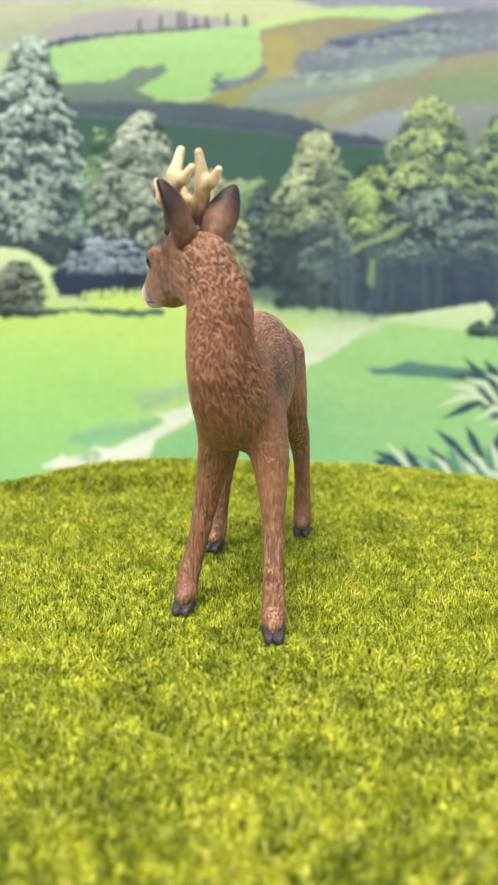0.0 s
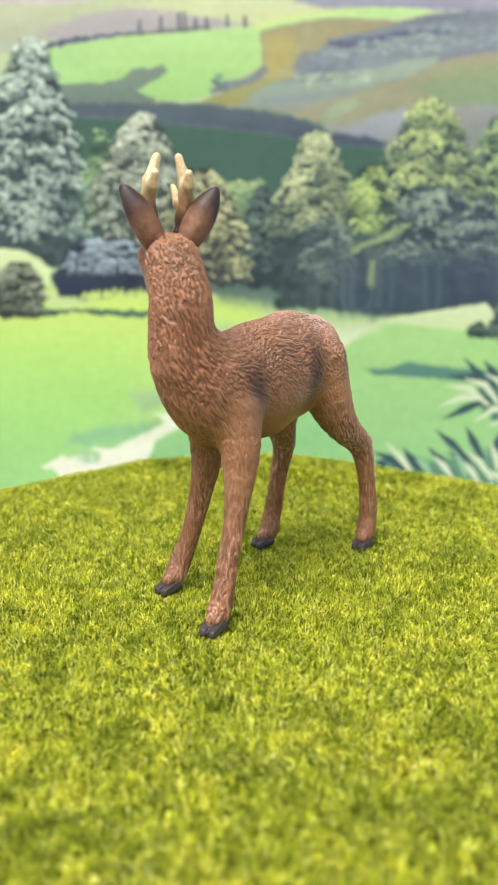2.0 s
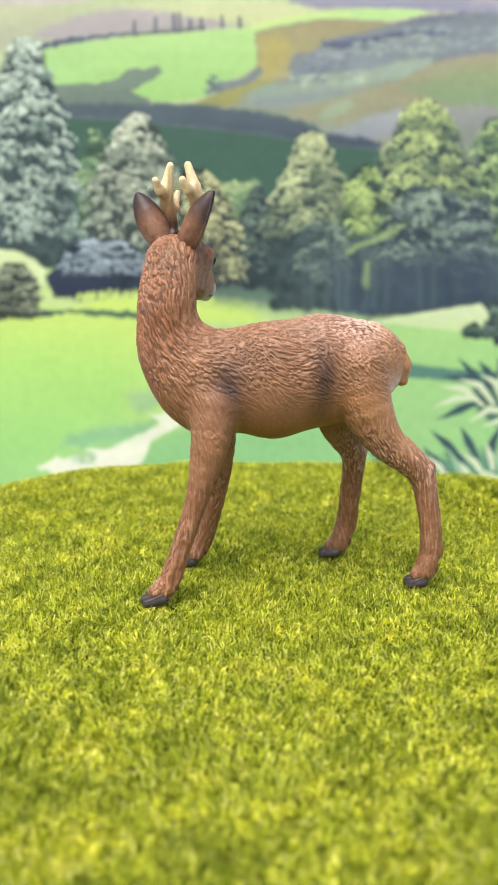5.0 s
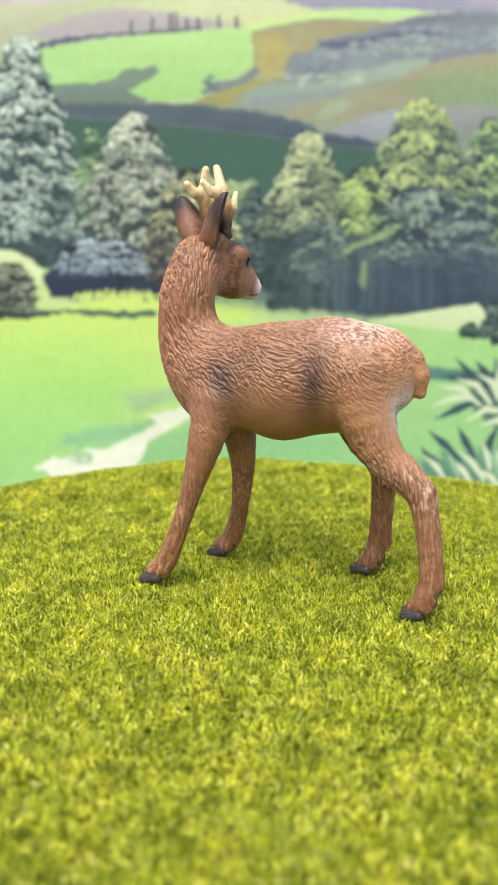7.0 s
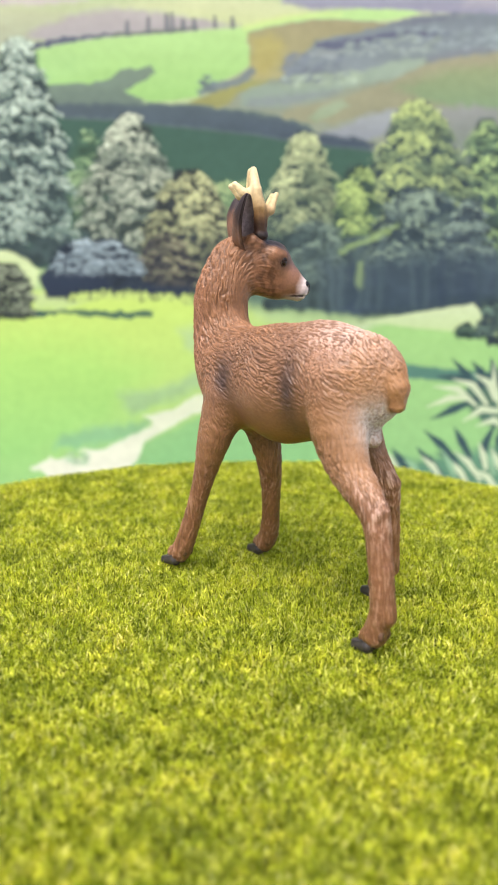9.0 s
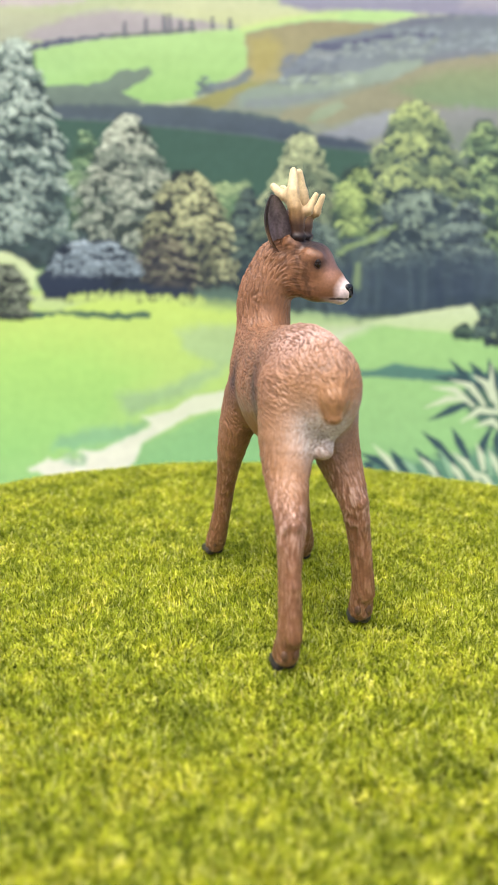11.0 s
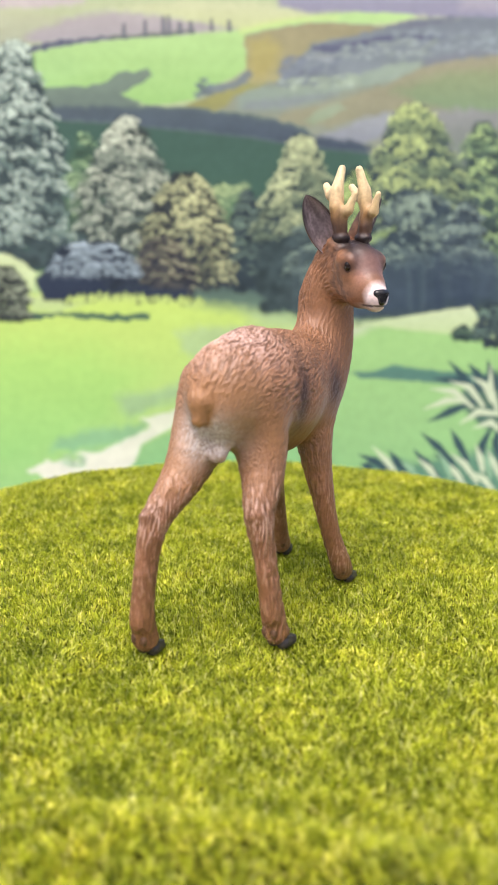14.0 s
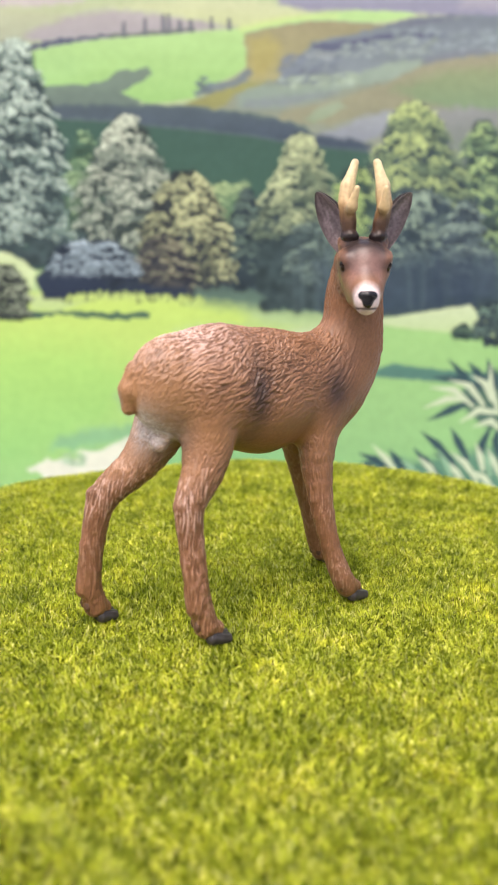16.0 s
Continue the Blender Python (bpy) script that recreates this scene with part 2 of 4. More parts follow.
# ---- the figurine ----
TORSO = [(-0.040, -0.060, 0.277, 0.060), (-0.030, 0.02, 0.271, 0.071), (-0.022, 0.085, 0.283, 0.068), (-0.0160, 0.137, 0.290, 0.0565)]
NECK = [(-0.043, -0.066, 0.240, 0.031), (-0.052, -0.093, 0.266, 0.031), (-0.057, -0.112, 0.306, 0.0342), (-0.057, -0.113, 0.345, 0.0345), (-0.0575, -0.111, 0.378, 0.0335), (-0.071, -0.104, 0.418, 0.029)]
LEGS = [
    [(-0.010, -0.062, 0.245, 0.029), (0.001, -0.075, 0.190, 0.0215), (0.005, -0.091, 0.132, 0.0135), (0.0055, -0.108, 0.080, 0.0116), (0.007, -0.124, 0.036, 0.0128), (0.007, -0.134, 0.018, 0.0130)],
    [(-0.058, -0.055, 0.245, 0.029), (-0.066, -0.043, 0.190, 0.0213), (-0.077, -0.040, 0.137, 0.0149), (-0.089, -0.047, 0.077, 0.0116), (-0.100, -0.058, 0.035, 0.0130), (-0.102, -0.068, 0.018, 0.0130)],
    [(0.006, 0.120, 0.288, 0.040), (0.019, 0.132, 0.236, 0.032), (0.030, 0.156, 0.194, 0.023), (0.044, 0.197, 0.154, 0.0155), (0.050, 0.208, 0.105, 0.0113), (0.052, 0.216, 0.052, 0.0125), (0.053, 0.209, 0.020, 0.0135)],
    [(-0.036, 0.112, 0.288, 0.039), (-0.045, 0.113, 0.236, 0.031), (-0.053, 0.127, 0.195, 0.023), (-0.058, 0.150, 0.156, 0.0157), (-0.067, 0.150, 0.103, 0.0113), (-0.074, 0.149, 0.052, 0.0122), (-0.077, 0.142, 0.020, 0.0132)],
]
TENDONS = {2: [(0.034, 0.180, 0.190, 0.010), (0.048, 0.2095, 0.161, 0.0072), (0.051, 0.2185, 0.10, 0.0078), (0.053, 0.225, 0.045, 0.0090)], 3: [(-0.052, 0.142, 0.194, 0.010), (-0.059, 0.1635, 0.162, 0.0072), (-0.068, 0.160, 0.10, 0.0078), (-0.075, 0.158, 0.045, 0.0090)]}
TAIL = [(-0.013, 0.164, 0.322, 0.012), (-0.010, 0.1815, 0.306, 0.0130), (-0.007, 0.1895, 0.288, 0.0128), (-0.006, 0.1920, 0.269, 0.0085)]
FLAP = [(-0.014, 0.150, 0.240, 0.014), (-0.013, 0.158, 0.224, 0.010)]
TOES = [(0.008, -0.159, 0.008), (-0.106, -0.092, 0.008), (0.051, 0.188, 0.008), (-0.084, 0.119, 0.008)]
NECK_RUN, LEG_RUNS = smooth_run(NECK, 3), [smooth_run(k, 3) for k in LEGS]
HEAD_O, HEAD_F, HEAD_R = np.array([-0.092, -0.085, 0.0]), np.array([-0.73, 0.684, 0.0]), np.array([0.684, 0.73, 0.0])


def head_at(f, r, z):
    """A point of the turned head: forwards, to its right, up."""
    return tuple(HEAD_O + f * HEAD_F + r * HEAD_R + np.array([0, 0, z]))


SKULL = [(*head_at(-0.012, 0, 0.424), 0.028), (*head_at(0.022, 0, 0.417), 0.0285), (*head_at(0.044, 0, 0.398), 0.0185), (*head_at(0.0625, 0, 0.3845), 0.0145)]
JAW = [(*head_at(-0.006, 0, 0.403), 0.027), (*head_at(0.03, 0, 0.390), 0.0200), (*head_at(0.060, 0, 0.3765), 0.0100)]


def squeezed(p):
    """The trunk is narrower than it is high."""
    q = p.copy()
    mid = -0.0323 + 0.114 * p[:, 1]
    q[:, 0] = mid + (p[:, 0] - mid) / 0.78
    return q


def fields(p):
    """Distances to the trunk, the neck, the head and the four legs."""
    trunk = chain(squeezed(p), TORSO, 0.02)
    trunk = soft_min(trunk, chain(p, FLAP, 0.006), 0.010)
    neck = chain(p, NECK_RUN, 0.003) - 0.0012
    head = soft_min(chain(p, SKULL, 0.008), chain(p, JAW, 0.008), 0.008)
    for s in (-1, 1):
        head = soft_min(head, cone(p, head_at(0.024, 0.0235 * s, 0.430), head_at(0.036, 0.0215 * s, 0.427), 0.0085, 0.007), 0.008)
        head = soft_min(head, cone(p, head_at(0.002, 0.017 * s, 0.442), head_at(-0.004, 0.020 * s, 0.446), 0.011, 0.010), 0.01)
    legs = [chain(p, k, 0.0016) - 0.0005 for k in LEG_RUNS]
    for i, k in enumerate(LEGS):
        end, toe = np.array(k[-1][:3]), np.array(TOES[i])
        over = end + (toe - end) * 0.5
        over[2] = 0.0150
        legs[i] = soft_min(legs[i], cone(p, end, over, k[-1][3], 0.0088), 0.004)
    for i, k in TENDONS.items():
        legs[i] = soft_min(legs[i], chain(p, k, 0.004), 0.006)
    return trunk, neck, head, legs, chain(p, TAIL, 0.006)


def deer_field(p):
    trunk, neck, head, legs, tail = fields(p)
    d = soft_min(trunk, neck, 0.038)
    d = soft_min(d, head, 0.014)
    for i, g in enumerate(legs):
        d = soft_min(d, g, 0.016 if i < 2 else 0.010)
    d = soft_min(d, tail, 0.005)
    mouth = cone(p, head_at(0.046, 0.021, 0.3745), head_at(0.082, 0, 0.373), 0.0011, 0.0011)
    mouth = np.minimum(mouth, cone(p, head_at(0.046, -0.021, 0.3745), head_at(0.082, 0, 0.373), 0.0011, 0.0011))
    return -soft_min(-d, mouth, 0.0015)


def fur_way(p, trunk, neck, head, legs, tail):
    """The lie of the coat at each point."""
    dirs = [(trunk, (0.05, 0.9, -0.38)), (neck, (0.12, 0.25, -0.95)), (head, tuple(-HEAD_F * 0.9 + np.array([0, 0, 0.3])))]
    for i, g in enumerate(legs):
        upper = np.clip((p[:, 2] - 0.15) / 0.1, 0, 1)[:, None]
        low = np.array([(0.0, -0.15, -1.0), (0.0, -0.1, -1.0), (0.0, 0.15, -1.0), (0.0, 0.05, -1.0)][i])
        high = np.array([(0.0, 0.35, -0.9), (0.0, 0.35, -0.9), (0.0, 0.75, -0.65), (0.0, 0.75, -0.65)][i])
        dirs.append((g, low * (1 - upper) + high * upper))
    dirs.append((tail, (0.0, 0.25, -1.0)))
    out = 0
    for d, w in dirs:
        out = out + np.exp(-np.maximum(d, -0.01) / 0.012)[:, None] * np.array(w)
    wob = np.stack([value_noise(p * 42 + o) - 0.5 for o in (0, 11, 23)], 1)
    out = out / np.maximum(np.linalg.norm(out, axis=1, keepdims=True), 1e-6) + wob * np.where(p[:, 2:] < 0.19, 0.5, np.where(p[:, 1:2] < -0.07, 0.6, 1.2))
    return (out / np.linalg.norm(out, axis=1, keepdims=True)).astype(np.float32)


def streaks(p, way, wave, reach, steps=9):
    """Noise drawn out along the lie of the coat, about -1..1."""
    h = 0
    for s in np.linspace(-1, 1, steps):
        h = h + (value_noise((p + way * (s * reach)) / wave) - 0.5) * (1 - 0.4 * abs(s))
    return np.clip(h / steps * 5.2, -1, 1)


def gauss(p, c, s):
    return np.exp(-(((p - np.array(c)) / np.array(s)) ** 2).sum(1))


def build_deer():
    deer = new("deer_figurine")
    p, quads = surface(deer_field, (-0.19, -0.185, -0.004), (0.10, 0.26, 0.48), 0.0036, 2)
    nrm = gradient(deer_field, p)
    trunk, neck, head, legs, tail = fields(p)
    way = fur_way(p, trunk, neck, head, legs, tail)
    leg = np.min(legs, axis=0)
    x, y, z = p.T
    rel = p - HEAD_O
    hf, hr = rel @ HEAD_F, rel @ HEAD_R
    on_head = np.clip((np.minimum(trunk, neck) - head) / 0.012 + 0.3, 0, 1)
    on_leg = np.clip((np.minimum(trunk, neck) - leg) / 0.014, 0, 1)
    lower = on_leg * np.clip((0.19 - z) / 0.05, 0, 1)
    coarse = np.tanh(2.0 * streaks(p, way, 0.00155, 0.0052))
    thin = np.tanh(2.0 * streaks(p + 3.0, way, 0.0013, 0.0036))
    strand = np.zeros(len(p), np.float32)          # long strands down the legs
    low = z < 0.24
    strand[low] = np.tanh(2.2 * streaks(p[low] + 7.0, way[low], 0.0014, 0.0085, 11))
    on_neck = np.clip((trunk - neck) / 0.02 + 0.5, 0, 1) * (1 - on_head)
    belly = np.clip((0.235 - z) / 0.03, 0, 1) * (1 - on_leg) * np.clip((y + 0.06) / 0.03, 0, 1)
    flank = np.clip((0.275 - z) / 0.04, 0, 1) * (1 - on_leg) * np.clip((y + 0.085) / 0.03, 0, 1)
    fore = on_leg * np.clip((-0.01 - y) / 0.02, 0, 1) * np.clip((z - 0.13) / 0.03, 0, 1)
    amount = 1.0 - 0.82 * on_head - 0.3 * lower - 0.75 * np.maximum(belly, flank) - 0.3 * fore
    amount = amount * (0.55 + 0.9 * value_noise(p * 14 + 5)) * (0.3 + 0.7 * np.maximum(np.clip((z - 0.235) / 0.06 + (y < -0.1) * 0.3, 0, 1), on_leg * np.clip(0.45 + (0.24 - z) / 0.12, 0, 1))) * (1 - 0.9 * np.clip((hf - 0.01) / 0.03, 0, 1) * on_head)
    smooth = gauss(p, (-0.017, 0.128, 0.245), (9, 0.035, 0.030)) * np.clip((np.abs(x + 0.017) - 0.03) / 0.02, 0, 1)
    amount = amount * (1 - 0.65 * smooth)
    rear = np.clip((y - 0.140) / 0.025, 0, 1) * np.clip((0.325 - z) / 0.03, 0, 1) * np.clip((z - 0.17) / 0.04, 0, 1) * (1 - lower)
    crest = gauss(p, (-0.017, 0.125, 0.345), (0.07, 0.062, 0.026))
    chest = on_neck * np.clip(0.2 - 1.4 * nrm[:, 1] + 0.6 * nrm[:, 0], 0, 1)
    amount = amount * (1 - 0.7 * rear) * (1 - 0.75 * on_neck * np.clip((nrm[:, 1] - nrm[:, 0]) / 0.7, 0, 1)) * (1 + 0.4 * chest)
    breast = np.clip((-0.045 - y) / 0.03, 0, 1) * np.clip(-nrm[:, 1] * 1.6, 0, 1) * (1 - on_leg) * (1 - on_head)
    chest = np.maximum(chest, breast)
    amount = np.maximum(amount, breast * (0.6 + 0.5 * value_noise(p * 18 + 2)))
    white = gauss(p, (-0.005, 0.172, 0.246), (0.030, 0.045, 0.029)) * np.clip((y - 0.12) / 0.025, 0, 1)
    amount = np.clip(amount, white * 0.9, 1.6)
    fine_share = np.clip(np.maximum(lower, crest), white * 0.8, 1)
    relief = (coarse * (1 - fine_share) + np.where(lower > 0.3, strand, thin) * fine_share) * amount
    hump = np.maximum(np.abs(relief) ** 0.8 * np.sign(relief), -0.8)
    p2 = p + nrm * (hump * (0.00125 - 0.0003 * fine_share))[:, None]
    # paint
    base = lin(143, 104, 74)
    c = np.tile(base, (len(p), 1))
    c = blend(c, lin(150, 104, 62), belly * 0.8)
    c = blend(c, lin(134, 93, 67), lower * 0.7)
    c = blend(c, lin(172, 122, 70), gauss(p, (-0.045, -0.12, 0.2), (0.06, 0.05, 0.03)) * 0.4)
    c = blend(c, lin(158, 116, 76), smooth * 0.7)
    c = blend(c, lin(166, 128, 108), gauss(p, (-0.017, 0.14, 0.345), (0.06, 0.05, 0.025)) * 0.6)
    c = blend(c, lin(168, 124, 80), rear * 0.7)
    tail_side = np.clip((y - 0.125) / 0.03, 0, 1) * np.clip((z - 0.2) / 0.05, 0, 1)
    c = blend(c, lin(160, 120, 82), tail_side * 0.5)
    c = blend(c, lin(214, 208, 204), np.clip(white * 1.8, 0, 1) * (0.70 + 0.30 * thin) * np.clip((tail - 0.002) / 0.006, 0, 1))
    c = blend(c, lin(140, 70, 38), gauss(p, (-0.045, -0.13, 0.34), (0.06, 0.03, 0.08)) * 0.25)
    # face
    c = blend(c, lin(146, 104, 74), on_head * 0.6)
    c = blend(c, lin(54, 46, 45), on_head * np.clip((z - 0.404 - 0.3 * np.maximum(np.abs(hr) - 0.012, 0)) / 0.012, 0, 1) * np.clip((hf + 0.008) / 0.015, 0, 1) * np.clip((0.030 - np.abs(hr)) / 0.010, 0, 1) * 0.95)
    c = blend(c, lin(178, 136, 124), on_head * np.exp(-((hf - 0.052) / 0.009) ** 2) * np.clip((z - 0.385) / 0.02, 0, 1) * 0.4)
    c = blend(c, lin(232, 216, 214), on_head * np.clip((hf - 0.0545 - 0.5 * np.maximum(z - 0.388, 0)) / 0.011, 0, 1))
    c = blend(c, lin(222, 205, 196), on_head * np.clip((hf - 0.034) / 0.02, 0, 1) * np.clip((0.378 - z) / 0.006, 0, 1))
    tuft = value_noise(p * np.array([240, 240, 150]) + 17)
    c = c * (1 - on_head * np.clip((0.045 - hf) / 0.02, 0, 1) * np.clip((0.62 - tuft) / 0.3, 0, 1) * 0.45)[:, None]
    seam = np.abs(z - 0.374) < 0.0014
    c = blend(c, lin(60, 40, 36), on_head * seam * np.clip((hf - 0.046) / 0.006, 0, 1) * 0.85)
    ring = np.minimum(np.linalg.norm(p - np.array(head_at(0.0365, 0.0250, 0.4210)), axis=1), np.linalg.norm(p - np.array(head_at(0.0365, -0.0250, 0.4210)), axis=1))
    c = blend(c, lin(62, 36, 28), np.clip((0.0105 - ring) / 0.005, 0, 1) * 0.6)
    # crests of the moulded coat coloured lighter, its hollows darker
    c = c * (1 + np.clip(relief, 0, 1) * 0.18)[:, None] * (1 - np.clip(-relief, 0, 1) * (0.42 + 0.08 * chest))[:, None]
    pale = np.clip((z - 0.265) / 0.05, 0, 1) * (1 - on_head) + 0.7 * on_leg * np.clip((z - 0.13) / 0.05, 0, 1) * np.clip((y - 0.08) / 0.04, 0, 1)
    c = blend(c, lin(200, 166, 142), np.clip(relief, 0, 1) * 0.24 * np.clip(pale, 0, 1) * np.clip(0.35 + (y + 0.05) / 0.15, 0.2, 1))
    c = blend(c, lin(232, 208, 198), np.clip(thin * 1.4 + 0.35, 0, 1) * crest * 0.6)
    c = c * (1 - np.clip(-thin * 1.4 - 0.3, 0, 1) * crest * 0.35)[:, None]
    flecks = lower * np.clip(strand * 1.6 - 0.3, 0, 1) * np.clip(value_noise(p * 24 + 9) * 1.6 - 0.2, 0, 1)
    c = blend(c, lin(206, 172, 150), flecks * 0.55)
    hock = on_leg * np.exp(-((z - 0.165) / 0.035) ** 2) * np.clip((y - 0.10) / 0.03, 0, 1)
    c = blend(c, lin(226, 196, 180), np.clip(strand * 1.5 - 0.2, 0, 1) * hock * 0.6)
    c = c * (1 - np.clip(-strand, 0, 1) * hock * 0.35)[:, None]
    side = np.clip(np.abs(x - (-0.0323 + 0.114 * y)) / 0.03, 0, 1)
    for spot, size, k in (((0, -0.052, 0.270), (9, 0.022, 0.036), 0.95), ((0, 0.066, 0.278), (9, 0.015, 0.048), 0.9), ((0, 0.010, 0.31), (9, 0.06, 0.02), 0.25)):
        c = blend(c, lin(62, 46, 40), gauss(p, spot, size) * k * side * (1 - on_leg * 0.5))
    c = np.clip(c, 0, 0.9)
    owner = np.argmin(np.stack([np.minimum(trunk, neck), head + 0.001, *[g + 0.004 for g in legs], tail + 0.001]), axis=0)
    face_owner = owner[quads[:, 0]]
    normals = hump_normals(p2, quads)

    def cut(which):
        q = quads[face_owner == which]
        used, back = np.unique(q, return_inverse=True)
        return used, back.reshape(-1, 4)

    made = []
    for which, name, label in ((0, "body", "moulded russet-brown coat with darker flank patches"), (1, "head", "brown head with a white muzzle"), (2, "leg", ""), (3, "leg", ""), (4, "leg", ""), (5, "leg", ""), (6, "tail", "short tan tail lying over a white rump")):
        used, q = cut(which)
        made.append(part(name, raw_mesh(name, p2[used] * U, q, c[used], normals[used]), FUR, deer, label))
    for i, toe in enumerate(TOES):
        build_hoof(LEGS[i], toe, made[2 + i])
    for s in (1, -1):
        build_ear(s, made[1])
        build_antler(s, made[1])
        build_eye(s, made[1])
    build_nose(made[1])
    return tagged(deer, "painted plastic roebuck figurine looking back over its shoulder, standing on grass", "deer figurine")


def hump_normals(p, quads):
    """Vertex normals of the whole skin, so that its parts meet without a seam."""
    a, b = p[quads[:, 2]] - p[quads[:, 0]], p[quads[:, 3]] - p[quads[:, 1]]
    f = np.cross(a, b)
    n = np.zeros_like(p)
    for k in range(4):
        np.add.at(n, quads[:, k], f)
    return n / np.maximum(np.linalg.norm(n, axis=1, keepdims=True), 1e-12)


def build_hoof(knots, toe, parent):
    """A cloven hoof: two blunt claws, flat below, with a rim at the top."""
    ankle = np.array(knots[-1][:3])
    toe = np.array(toe)
    ahead = (toe - ankle) * np.array([1, 1, 0])
    ahead /= np.linalg.norm(ahead)
    across = np.array([-ahead[1], ahead[0], 0])

    def field(p):
        d = None
        for s in (-1, 1):
            back = ankle + across * s * 0.0062 + ahead * 0.005
            back[2] = 0.0065
            tip = toe + across * s * 0.0058
            tip[2] = 0.0025
            c = cone(p, back, tip, 0.0082, 0.0056)
            top = cone(p, ankle + across * s * 0.005 + ahead * 0.005 + np.array([0, 0, 0.000]), toe + across * s * 0.006 + np.array([0, 0, 0.002]), 0.0086, 0.0050)
            c = soft_min(c, top, 0.003)
            d = c if d is None else soft_min(d, c, 0.0012)
        slope = (p - ankle) @ ahead
        d = np.maximum(d, p[:, 2] - (0.0165 - 0.32 * slope))
        return np.maximum(d, -0.004 - p[:, 2])
    lo, hi = np.minimum(ankle, toe) - 0.026, np.maximum(ankle, toe) + 0.026
    v, q = surface(field, lo, hi, 0.0024, 1)
    part("hoof", raw_mesh("hoof", v * U, q), HOOF, parent, "dark grey cloven hoof")
    claw = bmesh.new()
    for s in (-1, 1):
        at = ankle - ahead * 0.0128 + across * s * 0.006 + np.array([0, 0, 0.004])
        bmesh.ops.create_icosphere(claw, subdivisions=2, radius=0.0046 * U, matrix=Matrix.Translation(Vector(at * U)) @ Matrix.Diagonal((0.9, 0.9, 1.6, 1)))
    me = bpy.data.meshes.new("dewclaw")
    claw.to_mesh(me)
    me.shade_smooth()
    part("dewclaw", me, CLAW, parent)


def build_ear(s, parent):
    """A cupped leaf-shaped ear with a thick rim; its hollow faces forwards."""
    root, tip = np.array(head_at(-0.008, 0.021 * s, 0.436)), np.array(head_at(-0.015, 0.056 * s, 0.504))
    up = (tip - root) / np.linalg.norm(tip - root)
    length = np.linalg.norm(tip - root)
    face = HEAD_F * 0.78 + HEAD_R * s * 0.62
    face = face - up * (face @ up)
    face /= np.linalg.norm(face)
    across = np.cross(up, face)
    ns, nv = 34, 17
    t, v = np.meshgrid(1 - (1 - np.linspace(0, 1, ns)) ** 1.7, np.linspace(-1, 1, nv), indexing="ij")
    half = 0.0190 * np.maximum(np.sin(np.pi * (0.12 + 0.88 * t)), 0.0004) ** 0.62
    cup = 0.023 * (1 - t * 0.4) * np.sqrt(np.clip((1.0 - t) / 0.35, 0.0005, 1))

    def shell(off, grow):
        q = root + (t * length)[..., None] * up + (np.sin(v * 1.42) * half * grow)[..., None] * across
        depth = -cup * np.cos(v * 1.5) + off - 0.006 * t * (1 - t)
        return q + depth[..., None] * face
    outer, inner = shell(-0.0024, 1.0).reshape(-1, 3), shell(0.0008, 0.90).reshape(-1, 3)

    def grid(flip):
        q = []
        for i in range(ns - 1):
            for j in range(nv - 1):
                a = i * nv + j
                q.append((a, a + nv, a + nv + 1, a + 1) if flip else (a, a + 1, a + nv + 1, a + nv))
        return q
    tt = t.ravel()
    fine = value_noise(outer * 300) - 0.5
    c = np.tile(lin(124, 90, 68), (len(outer), 1)) * (1 + 0.9 * fine)[:, None]
    edge = np.clip((np.abs(v.ravel()) - 0.55) / 0.3, 0, 1)
    c = blend(c, lin(42, 34, 36), np.clip((tt - 0.48 + 0.25 * fine) / 0.26 + edge * 0.55 * np.clip(tt * 2, 0, 1), 0, 1) * 0.9)
    # rim joins the two shells
    n = len(outer)
    border = [i * nv for i in range(ns)] + [(ns - 1) * nv + j for j in range(1, nv)] + [i * nv + nv - 1 for i in range(ns - 2, -1, -1)]
    rim = [(a, b, b + n, a + n) for a, b in zip(border, border[1:])]
    verts = np.concatenate([outer, inner])
    ear = part("ear", raw_mesh("ear", verts * U, np.array(grid(True) + rim), np.concatenate([c, blend(c, lin(40, 34, 36), np.full(n, 0.7))])), EAR, parent, "brown ear with a dark tip")
    pile = value_noise(np.stack([v.ravel() * 9, tt * 3, tt * 0], 1) * 2.0) - 0.5
    ci = np.tile(lin(158, 148, 154), (n, 1)) * (1 + 0.9 * pile)[:, None]
    ci = blend(ci, lin(178, 162, 160), np.exp(-((tt - 0.12) / 0.12) ** 2) * 0.7)
    ci = blend(ci, lin(52, 46, 52), edge * 0.55)
    part("inner_ear", raw_mesh("inner_ear", inner * U, np.array(grid(False)), ci), INNER, ear, "grey hollow of the ear")


